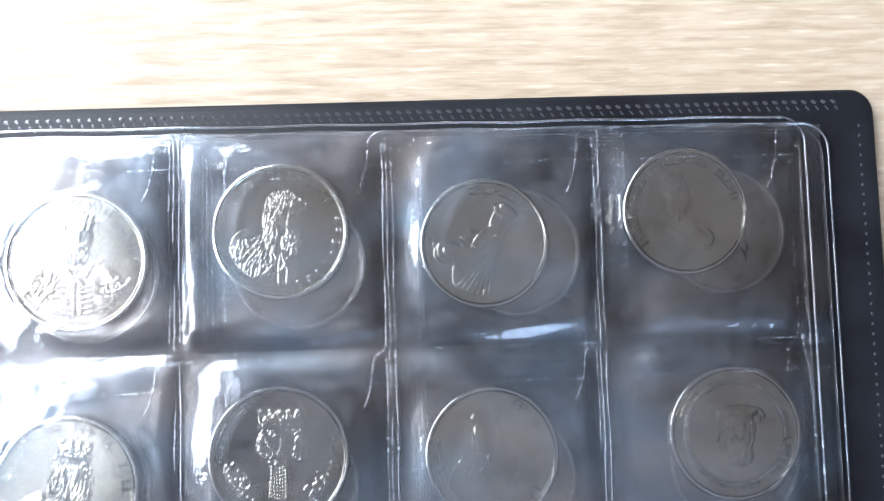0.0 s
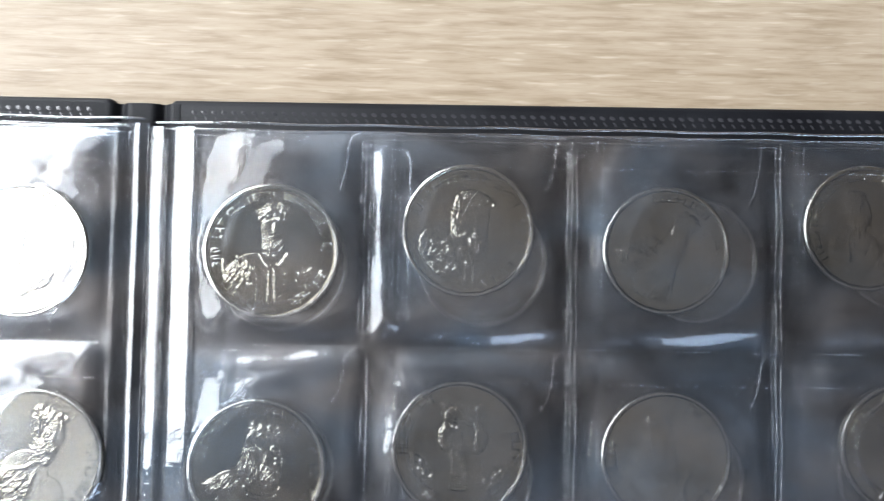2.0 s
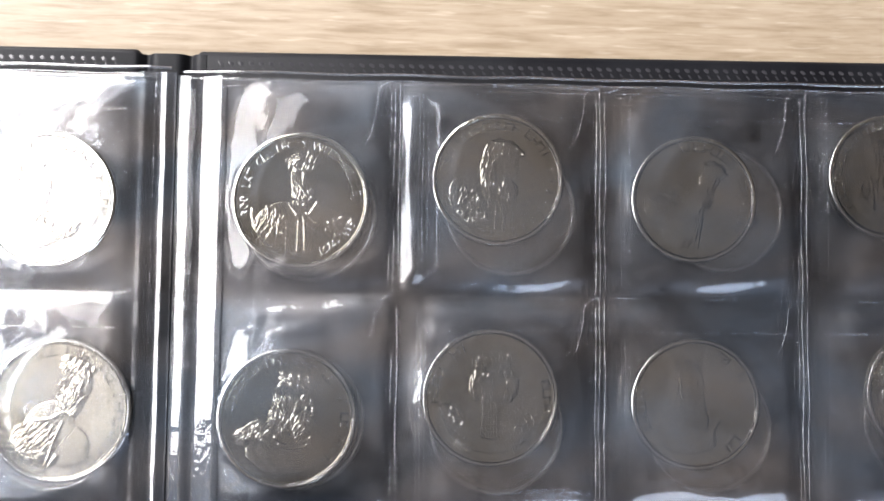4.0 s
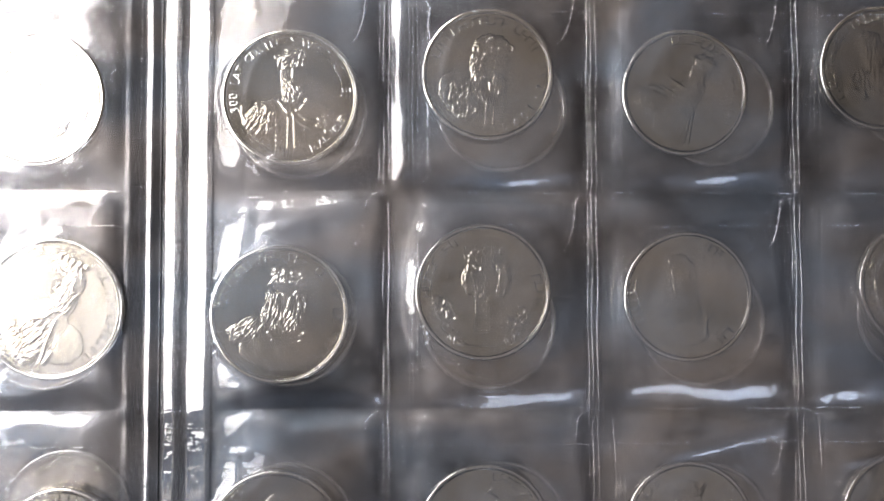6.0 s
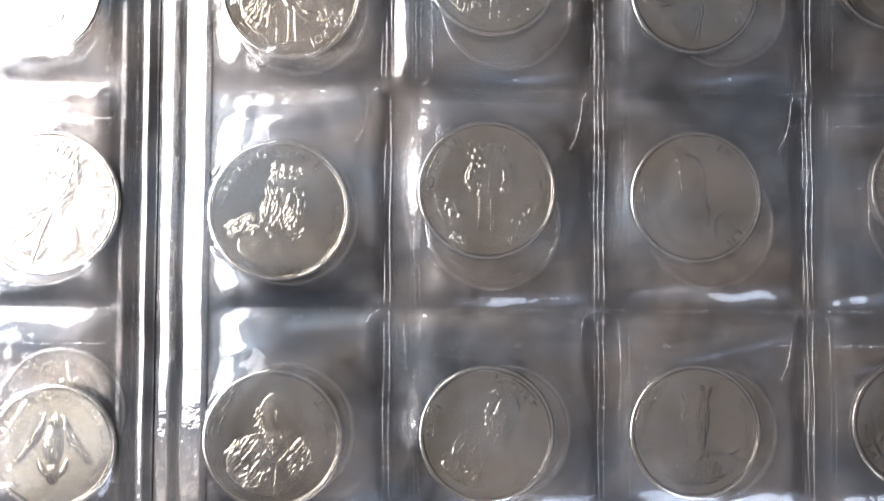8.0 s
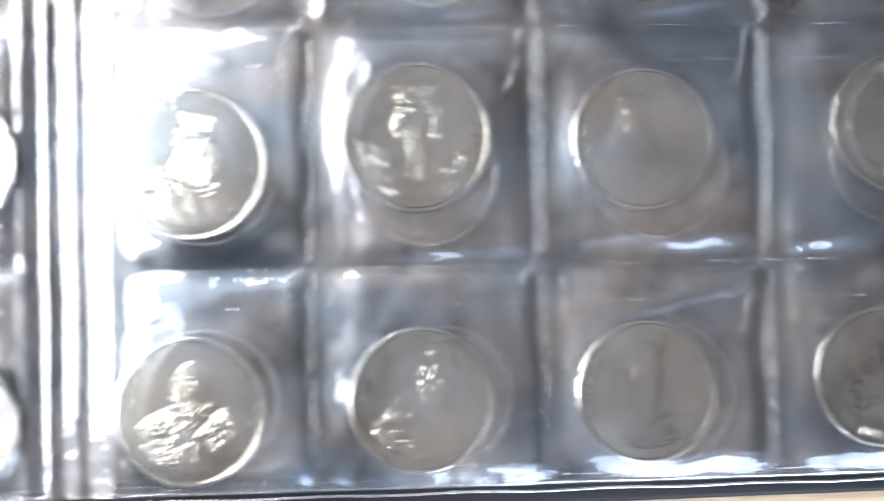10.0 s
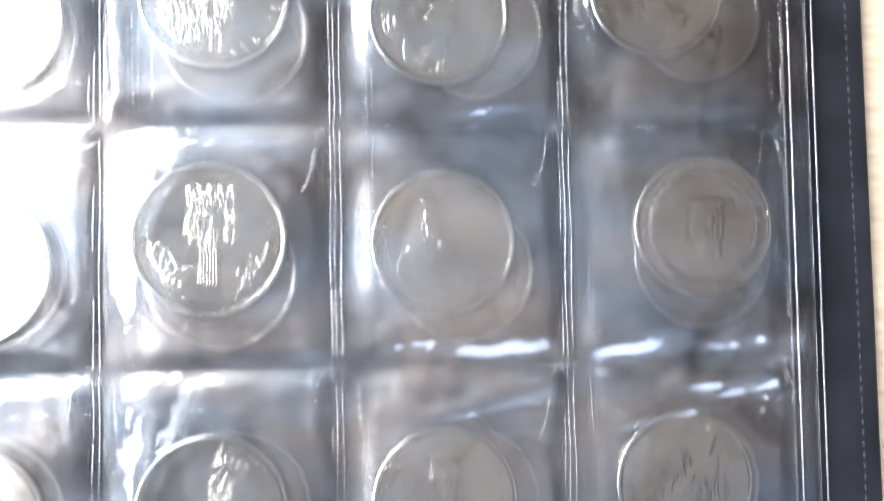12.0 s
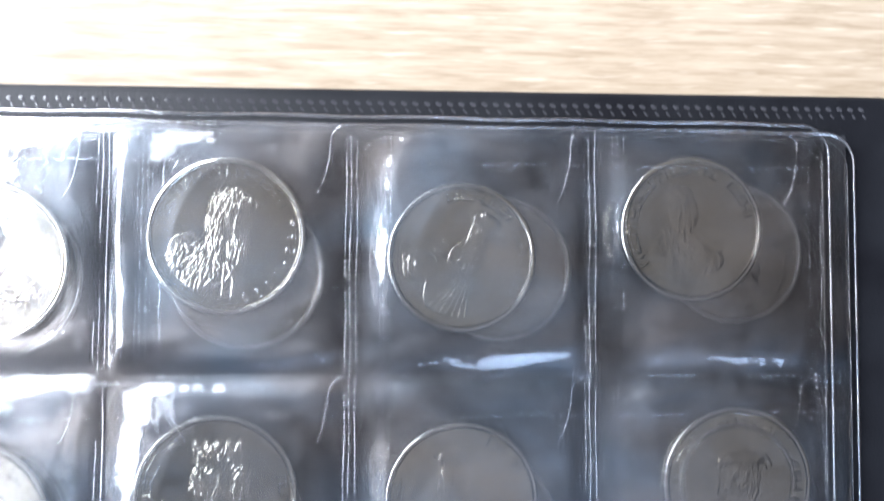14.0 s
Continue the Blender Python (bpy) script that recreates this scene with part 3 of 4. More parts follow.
class Die:
    """Raised forms of a struck face in units of the coin's radius: flat-topped masses, and fine lines, strands and beads on them."""

    def __init__(self, X, Y, seed):
        self.X, self.Y, self.seed, self.gain = X, Y, seed, 0.46
        self.low, self.fine = np.zeros_like(X), np.zeros_like(X)

    def turn(self, degrees):
        c, n = math.cos(radians(degrees)), math.sin(radians(degrees))
        self.X, self.Y = c * self.X + n * self.Y, c * self.Y - n * self.X
        return self

    def mass(self, cx, cy, rx, ry, turn=0.0, up=1.0, hard=2.0):
        self.low = np.maximum(self.low, up * blob(self.X, self.Y, cx, cy, rx, ry, turn, hard))
        return self

    def line(self, pts, wide=0.016, up=0.62):
        for (xa, ya), (xb, yb) in zip(pts, pts[1:]):
            dx, dy = xb - xa, yb - ya
            u = np.clip(((self.X - xa) * dx + (self.Y - ya) * dy) / (dx * dx + dy * dy), 0, 1)
            d = np.hypot(self.X - xa - u * dx, self.Y - ya - u * dy)
            self.fine = np.maximum(self.fine, up * np.exp(-(d / wide) ** 2))
        return self

    def arc(self, cx, cy, rx, ry, a0, a1, wide=0.016, up=0.62, steps=9):
        return self.line([(cx + rx * math.cos(radians(a0 + (a1 - a0) * k / steps)), cy + ry * math.sin(radians(a0 + (a1 - a0) * k / steps))) for k in range(steps + 1)], wide, up)

    def strands(self, count, cx, cy, rx, ry, lean=90.0, spread=30.0):
        self.seed += 1
        self.fine = np.maximum(self.fine, 0.85 * struck_lines(self.X, self.Y, self.seed, int(1.5 * count), cx, cy, rx, ry, lean, spread))
        return self

    def bead(self, x, y, r=0.03, up=0.9):
        self.fine = np.maximum(self.fine, up * np.exp(-((self.X - x) ** 2 + (self.Y - y) ** 2) / (r * r)))
        return self

    def lattice(self, cx, cy, wide, tall, across, down, r=0.026):
        for i in range(across):
            for j in range(down):
                v = j / max(1, down - 1)
                self.bead(cx + wide * (i / max(1, across - 1) - 0.5) * (0.8 + 0.3 * v), cy - tall * v - 0.05 * abs(i - (across - 1) / 2) ** 1.2 / across, r)
        return self

    def curls(self, count, cx, cy, rx, ry, a0, a1, size=0.055):
        rnd = random.Random(self.seed * 3 + 1)
        for k in range(count):
            a = radians(a0 + (a1 - a0) * (k + 0.5) / count + rnd.uniform(-5, 5))
            q = rnd.uniform(0.88, 1.12)
            x, y = cx + q * rx * math.cos(a), cy + q * ry * math.sin(a)
            t = rnd.uniform(0, 360)
            self.arc(x, y, size, size, t, t + 250, 0.013, 0.75, 6)
        return self

    def crown(self, cx, cy, wide, tall, points=5, lean=0.0):
        c, n = math.cos(radians(lean)), math.sin(radians(lean))

        def at(u, v):
            return cx + c * u - n * v, cy + n * u + c * v
        self.mass(*at(0, tall * 0.3), wide * 0.52, tall * 0.5, lean, 0.8, 4.0)
        self.line([at(-wide / 2, 0), at(0, -0.03), at(wide / 2, 0)], 0.02)
        self.line([at(-wide / 2, 0.09), at(0, 0.06), at(wide / 2, 0.09)], 0.014)
        for k in range(points):
            u = wide * (k / (points - 1) - 0.5) * 1.08
            self.line([at(u * 0.9, 0.1), at(u, tall * 0.5)], 0.018, 0.35)
            self.bead(*at(u, tall * 0.8), 0.036)
            self.strands(5, *at(u * 0.9, tall * 0.35), wide * 0.12, tall * 0.3, 90 + lean, 60)
            self.bead(*at(u * 0.9, 0.03), 0.022)
        return self

    def face(self, cx, cy, rx, ry, lean=0.0):
        """A plain egg with a ridge down it and a shallow brow."""
        c, n = math.cos(radians(lean)), math.sin(radians(lean))
        self.mass(cx, cy, rx, ry, lean, 1.0)
        self.line([(cx - n * ry * 0.35, cy + c * ry * 0.35), (cx + n * ry * 0.2, cy - c * ry * 0.2)], 0.026, 0.55)
        self.line([(cx - c * rx * 0.6 - n * ry * 0.36, cy + c * ry * 0.36 - n * rx * 0.6), (cx + c * rx * 0.6 - n * ry * 0.36, cy + c * ry * 0.36 + n * rx * 0.6)], 0.022, 0.45)
        return self

    def height(self):
        wavy = waves(self.X * 40, self.Y * 40, self.seed + 40, 8, 12.0, 4.0)
        return np.where((self.low > 0.02) | (self.fine > 0.03), 0.14 * smoothstep(self.low / 0.14) + self.low * (0.34 + 0.085 * wavy) + self.gain * self.fine + 0.005, 0)


def cut_braided_coat(d):
    d.face(0.04, 0.34, 0.20, 0.27).mass(0.04, 0.56, 0.23, 0.13).mass(0.02, 0.10, 0.17, 0.14)
    d.mass(-0.02, -0.42, 0.70, 0.36).mass(-0.40, -0.28, 0.34, 0.20, 35, 0.8).mass(0.42, -0.28, 0.32, 0.18, -30, 0.8)
    d.strands(30, 0.04, 0.58, 0.22, 0.09, 30, 60).strands(16, 0.04, 0.20, 0.13, 0.04, 0, 25).strands(18, 0.03, 0.06, 0.13, 0.08, 90, 35)
    d.line([(-0.16, -0.06), (-0.04, -0.22), (0.12, -0.22), (0.24, -0.04)], 0.02).arc(0.40, -0.10, 0.40, 0.36, 200, 330, 0.02).arc(0.36, -0.08, 0.30, 0.26, 205, 325, 0.014)
    d.arc(-0.34, -0.20, 0.36, 0.30, 170, 285, 0.018).lattice(0.02, -0.30, 0.10, 0.42, 2, 10, 0.018)
    for k in range(6):
        d.line([(-0.20, -0.34 - 0.075 * k), (-0.04, -0.37 - 0.075 * k)], 0.012, 0.4).line([(0.09, -0.37 - 0.075 * k), (0.22, -0.34 - 0.075 * k)], 0.012, 0.4)
    d.strands(22, -0.46, -0.34, 0.20, 0.16, 60, 40).strands(14, 0.50, -0.42, 0.16, 0.12, -40, 40)


def cut_long_hair(d):
    d.face(0.12, 0.16, 0.19, 0.27, -8).mass(0.08, 0.42, 0.25, 0.16).mass(-0.12, 0.06, 0.15, 0.34, 8).mass(0.14, -0.16, 0.17, 0.16)
    d.mass(-0.26, -0.44, 0.52, 0.38, -16).mass(-0.52, -0.16, 0.22, 0.20, 30, 0.8)
    d.curls(13, 0.08, 0.34, 0.24, 0.20, 10, 200, 0.06).strands(24, 0.06, 0.46, 0.20, 0.10, 40, 60).strands(34, -0.14, 0.04, 0.10, 0.30, 80, 22)
    d.strands(26, 0.14, -0.16, 0.13, 0.13, 85, 30).strands(60, -0.40, -0.36, 0.34, 0.28, 65, 55).arc(-0.20, -0.34, 0.30, 0.30, 250, 350, 0.02)
    d.line([(0.02, -0.34), (0.10, -0.56), (0.08, -0.76)], 0.02).line([(-0.02, -0.36), (-0.04, -0.74)], 0.014)


def cut_leaning_robe(d):
    d.gain = 0.44
    d.turn(-22)
    d.face(0.12, 0.40, 0.16, 0.22, -10).mass(0.14, 0.56, 0.20, 0.12, -10).mass(0.06, 0.02, 0.22, 0.30, -25).mass(-0.02, -0.44, 0.30, 0.40, -12).mass(-0.46, -0.34, 0.24, 0.20, 20, 0.7)
    d.strands(30, 0.14, 0.54, 0.18, 0.10, -20, 50).strands(16, 0.10, 0.30, 0.10, 0.12, 80, 30).strands(30, 0.08, 0.06, 0.14, 0.22, 60, 30)
    for k in range(7):
        d.line([(0.06 + 0.03 * k, -0.28), (-0.16 + 0.085 * k, -0.76)], 0.014, 0.45 + 0.05 * (k % 3))
    d.arc(-0.44, -0.28, 0.20, 0.20, 20, 330, 0.018).arc(-0.44, -0.28, 0.11, 0.11, 60, 330, 0.015).line([(-0.72, -0.30), (-0.66, -0.18), (-0.63, -0.32), (-0.56, -0.22)], 0.02)
    d.line([(-0.30, 0.12), (-0.02, 0.06), (0.18, 0.16)], 0.016, 0.6).line([(-0.36, -0.04), (-0.10, -0.10)], 0.014, 0.6)


def cut_faint_bust(d):
    d.gain = 0.32
    d.mass(-0.12, 0.24, 0.22, 0.30, 8, 0.35).mass(-0.18, 0.48, 0.20, 0.12, 8, 0.35).mass(-0.18, -0.36, 0.44, 0.36, -10, 0.35).mass(0.24, -0.44, 0.22, 0.16, 10, 0.35)
    d.strands(26, -0.24, 0.42, 0.16, 0.16, 60, 50).strands(20, -0.10, 0.10, 0.14, 0.16, 85, 30).strands(24, -0.26, -0.26, 0.30, 0.22, 50, 60).strands(22, 0.24, -0.40, 0.20, 0.14, 30, 50)
    d.curls(4, 0.26, -0.42, 0.12, 0.08, 0, 360, 0.05)


def cut_bearded_elder(d):
    d.face(0.14, 0.16, 0.18, 0.26, -14).mass(0.12, 0.42, 0.24, 0.14, -10).mass(0.14, -0.12, 0.20, 0.20).mass(-0.10, 0.06, 0.16, 0.26, -20)
    d.mass(-0.02, -0.48, 0.56, 0.34).mass(-0.50, -0.22, 0.26, 0.14, 38, 0.9)
    d.crown(0.10, 0.44, 0.34, 0.20, 4, -10).strands(34, 0.14, -0.10, 0.16, 0.16, 80, 35).strands(26, -0.10, 0.06, 0.11, 0.22, 75, 30)
    d.curls(6, 0.12, 0.12, 0.22, 0.26, -80, 60, 0.05).strands(20, -0.46, -0.20, 0.22, 0.09, 40, 25).arc(-0.60, -0.24, 0.10, 0.08, 40, 330, 0.018)
    d.arc(0.10, -0.24, 0.26, 0.12, 190, 350, 0.02).arc(0.10, -0.34, 0.22, 0.09, 200, 340, 0.014, 0.6)


def cut_crowned_front(d):
    d.face(0.05, 0.20, 0.19, 0.25).mass(0.0, -0.56, 0.62, 0.24, 0, 0.7).mass(-0.16, 0.18, 0.16, 0.22, 0, 0.7).mass(0.26, 0.18, 0.16, 0.22, 0, 0.7)
    d.crown(0.04, 0.42, 0.50, 0.28, 5).curls(9, 0.05, 0.18, 0.28, 0.22, 110, 250, 0.06).curls(9, 0.05, 0.18, 0.28, 0.22, -70, 70, 0.06)
    d.strands(26, 0.05, 0.02, 0.14, 0.06, 90, 30).strands(18, -0.20, 0.16, 0.08, 0.16, 80, 50).strands(18, 0.30, 0.16, 0.08, 0.16, 80, 50)
    for k in range(9):
        y = -0.14 - 0.052 * k
        d.arc(0.0, y + 0.06, 0.11 + 0.006 * k, 0.09, 215, 325, 0.014, 0.7, 5)
        for i in range(6):
            d.bead(-0.10 + 0.04 * i, y - 0.02 + 0.012 * abs(i - 2.5), 0.016, 0.8)
    for q, n in ((-1, 9), (1, 7)):
        for k in range(n):
            a = radians(185 + 62 * k / n) if q < 0 else radians(-5 - 58 * k / n)
            d.bead(0.02 + 0.74 * math.cos(a), -0.04 + 0.62 * math.sin(a), 0.036)
    d.curls(4, -0.48, -0.22, 0.18, 0.14, 120, 300, 0.07).curls(4, 0.44, -0.34, 0.16, 0.12, -120, 60, 0.06).line([(-0.62, -0.06), (-0.48, -0.16), (-0.40, -0.34)], 0.018)


def cut_slender_crown(d):
    d.gain = 0.36
    d.mass(-0.06, 0.28, 0.20, 0.34, 4, 0.8).mass(-0.22, -0.30, 0.44, 0.34, 20, 0.8).mass(0.02, -0.02, 0.14, 0.24, 0, 0.7).mass(-0.10, -0.56, 0.44, 0.20, 0, 0.7)
    d.crown(-0.14, 0.50, 0.30, 0.18, 3, 8).strands(12, -0.24, 0.26, 0.04, 0.28, 90, 12).strands(14, -0.34, -0.16, 0.20, 0.14, 40, 20).strands(10, -0.10, 0.02, 0.10, 0.12, 80, 40)
    d.arc(0.42, -0.50, 0.16, 0.26, 110, 200, 0.020).strands(12, 0.52, -0.60, 0.16, 0.06, 60, 25).strands(8, -0.06, 0.30, 0.08, 0.22, 90, 20)


def cut_horned_head(d):
    d.strands(24, -0.20, 0.16, 0.14, 0.26, 80, 40).strands(24, 0.24, 0.16, 0.12, 0.24, 80, 40).strands(20, 0.04, 0.40, 0.34, 0.08, 10, 40).mass(0.02, 0.02, 0.26, 0.40, 4, 0.9).mass(0.06, 0.36, 0.40, 0.14, 4, 0.9).mass(0.10, -0.40, 0.24, 0.20)
    d.line([(-0.52, 0.42), (-0.34, 0.30), (-0.08, 0.42), (0.16, 0.34), (0.44, 0.44), (0.54, 0.30)], 0.024).line([(-0.30, 0.28), (-0.30, 0.02), (-0.36, -0.16), (-0.24, -0.26)], 0.022)
    d.arc(0.30, 0.20, 0.18, 0.14, 20, 200, 0.02).line([(0.30, 0.06), (0.32, -0.14), (0.22, -0.34), (0.26, -0.50)], 0.020).strands(30, 0.04, 0.10, 0.22, 0.26, 70, 70).strands(28, 0.10, -0.36, 0.18, 0.18, 75, 40)
    d.line([(-0.42, -0.12), (-0.30, -0.24)], 0.022).bead(-0.10, 0.10, 0.04).bead(0.14, 0.12, 0.04)


def cut_fur_collar(d):
    d.face(0.06, 0.34, 0.23, 0.30).mass(0.08, 0.02, 0.20, 0.18).mass(0.0, -0.48, 0.66, 0.36).mass(-0.38, -0.18, 0.34, 0.18, 42).mass(0.46, -0.24, 0.24, 0.30, -20, 0.8)
    d.arc(0.06, 0.34, 0.24, 0.31, 20, 170, 0.014, 0.5).curls(6, 0.06, 0.26, 0.26, 0.24, 150, 220, 0.05).strands(40, -0.36, -0.14, 0.28, 0.13, 45, 25).strands(22, 0.10, -0.04, 0.16, 0.14, 85, 35)
    d.line([(-0.10, -0.14), (0.06, -0.36), (0.26, -0.14)], 0.022).line([(0.06, -0.36), (0.04, -0.76)], 0.016).strands(26, 0.40, -0.30, 0.18, 0.24, 70, 35).strands(20, -0.30, -0.50, 0.24, 0.18, 40, 40)


def cut_cloaked_side(d):
    d.face(0.30, 0.34, 0.17, 0.22, -24).mass(0.16, 0.10, 0.20, 0.24, -30).mass(-0.14, -0.26, 0.36, 0.42, -35).mass(-0.30, -0.54, 0.40, 0.24, -10).mass(0.16, -0.50, 0.30, 0.30, -10, 0.7)
    d.crown(0.24, 0.52, 0.36, 0.17, 5, -22).strands(34, 0.16, 0.14, 0.15, 0.20, 60, 35).curls(6, 0.14, 0.22, 0.12, 0.24, 120, 270, 0.05)
    d.line([(0.12, 0.02), (-0.10, -0.12), (-0.32, -0.14), (-0.50, -0.36)], 0.022).strands(60, -0.34, -0.42, 0.30, 0.26, 25, 45).line([(0.06, -0.16), (-0.06, -0.44), (-0.16, -0.78)], 0.022).line([(0.0, -0.62), (-0.14, -0.80)], 0.03)


def cut_tall_crown(d):
    d.mass(0.0, 0.30, 0.22, 0.32, 0, 1.0, 2.6).mass(0.0, 0.56, 0.22, 0.14, 0, 1.0, 3.0).mass(0.02, -0.08, 0.15, 0.26, 0, 1.0, 2.4).mass(-0.30, -0.58, 0.34, 0.26, -24).mass(0.30, -0.56, 0.36, 0.24, 16).mass(0.0, -0.50, 0.24, 0.30)
    d.strands(30, -0.17, 0.22, 0.05, 0.40, 90, 15).strands(24, -0.24, -0.40, 0.12, 0.12, 60, 50)
    d.line([(-0.16, -0.06), (-0.18, -0.24), (-0.30, -0.38)], 0.022).crown(0.0, 0.50, 0.38, 0.16, 4).strands(22, 0.08, 0.16, 0.12, 0.26, 90, 20)
    d.line([(0.16, -0.34), (0.44, -0.34), (0.62, -0.28)], 0.022).strands(50, 0.02, -0.62, 0.34, 0.16, 60, 60).curls(7, 0.02, -0.56, 0.28, 0.14, 0, 360, 0.06)


def cut_tangled_figures(d):
    d.mass(-0.22, 0.24, 0.30, 0.26, 20).mass(0.06, -0.08, 0.34, 0.34, 10, 0.9).mass(-0.34, -0.30, 0.24, 0.18, -30, 0.9).mass(0.30, 0.10, 0.14, 0.34, -20, 0.8).mass(0.12, -0.50, 0.28, 0.16, 8, 0.9)
    d.line([(0.18, 0.20), (0.30, 0.40), (0.36, 0.66)], 0.034).line([(-0.60, -0.42), (-0.50, -0.56), (-0.34, -0.62)], 0.03).arc(-0.22, 0.24, 0.24, 0.20, 40, 290, 0.018).arc(0.04, -0.10, 0.26, 0.22, 150, 400, 0.018)
    d.strands(34, -0.22, 0.24, 0.24, 0.20, 40, 80).strands(40, 0.10, -0.20, 0.30, 0.30, 60, 80).strands(14, 0.50, -0.08, 0.12, 0.18, 90, 20).curls(5, -0.32, -0.28, 0.16, 0.12, 0, 360, 0.06).line([(-0.10, -0.10), (0.16, -0.04)], 0.03)


CUTS = {
    "braided_coat": cut_braided_coat, "long_hair": cut_long_hair, "leaning_robe": cut_leaning_robe, "faint_bust": cut_faint_bust,
    "bearded_elder": cut_bearded_elder, "crowned_front": cut_crowned_front, "slender_crown": cut_slender_crown, "horned_head": cut_horned_head,
    "fur_collar": cut_fur_collar, "cloaked_side": cut_cloaked_side, "tall_crown": cut_tall_crown, "tangled_figures": cut_tangled_figures,
}


def relief_height(kind, X, Y, seed):
    """Plain raised forms in units of the coin's radius: a bust-like mass of one of the cuts, or a spread bird."""
    if kind in CUTS:
        d = Die(X, Y, seed)
        CUTS[kind](d)
        return d.height()
    fine = waves(X * 40, Y * 40, seed, 12, 6.0, 2.0)
    swirl = waves(X * 40, Y * 40, seed + 3, 7, 24.0, 10.0)
    hair = np.abs(np.sin(44 * (X * 0.8 + 0.6 * Y) + 5.0 * swirl)) ** 0.7
    h = np.maximum(blob(X, Y, 0, 0.02, 0.17, 0.36), blob(X, Y, 0.04, 0.40, 0.11, 0.14))
    for q in (-1, 1):
        for k in range(5):
            h = np.maximum(h, 0.8 * blob(X, Y, q * (0.22 + 0.07 * k), 0.26 - 0.10 * k, 0.07, 0.30 - 0.03 * k, q * (18 + 6 * k)))
        h = np.maximum(h, 0.7 * blob(X, Y, q * 0.17, -0.34, 0.06, 0.16, -q * 25))
    h = np.maximum(h, 0.8 * blob(X, Y, 0, -0.42, 0.12, 0.18))
    return np.where(h > 0.02, h * (0.55 + 0.50 * hair + 0.10 * fine), 0)


def relief_mesh(kind, r, z, seed, height, reach=0.80, k=130):
    g = np.linspace(-reach, reach, k)
    X, Y = np.meshgrid(g, g)
    h = relief_height(kind, X, Y, seed)
    h = np.where(np.hypot(X, Y) < reach, h, 0)
    zz = np.where(h > 0, z + h * height * MM, z - 0.02 * MM)
    keep = h > 0
    face = keep[:-1, :-1] | keep[:-1, 1:] | keep[1:, 1:] | keep[1:, :-1]
    i = np.arange(k * k).reshape(k, k)
    faces = np.stack([i[:-1, :-1][face], i[:-1, 1:][face], i[1:, 1:][face], i[1:, :-1][face]], 1)
    used = np.unique(faces)
    order = np.zeros(k * k, int)
    order[used] = np.arange(len(used))
    verts = np.stack([X.ravel() * r * MM, Y.ravel() * r * MM, zz.ravel()], 1)[used]
    data = bpy.data.meshes.new("relief")
    data.from_pydata(verts.tolist(), [], order[faces].tolist())
    return data


GLYPHS = {}


def glyph(ch):
    """Outline mesh of one character of the built-in font, one unit high: vertices, faces and width."""
    if ch not in GLYPHS:
        cu = bpy.data.curves.new("glyph", "FONT")
        cu.body, cu.size, cu.extrude, cu.resolution_u = ch, 1.0, 0.05, 2
        cu.bevel_depth, cu.bevel_resolution, cu.offset = 0.055, 1, -0.05
        ob = bpy.data.objects.new("glyph", cu)
        data = bpy.data.meshes.new_from_object(ob)
        vs = [tuple(v.co) for v in data.vertices]
        GLYPHS[ch] = (vs, [tuple(p.vertices) for p in data.polygons], max(v[0] for v in vs))
        bpy.data.objects.remove(ob)
        bpy.data.curves.remove(cu)
        bpy.data.meshes.remove(data)
    return GLYPHS[ch]


def arc_place(r, ang, u, v, inward):
    """A point u along and v up from the letter's foot at the clock angle ang (degrees from 12, clockwise)."""
    a = radians(90 - ang)
    out = Vector((math.cos(a), math.sin(a)))
    along = Vector((out.y, -out.x))
    if inward:
        out, along = -out, -along
    base = Vector((math.cos(a), math.sin(a))) * r
    p = base + along * u + out * v
    return p


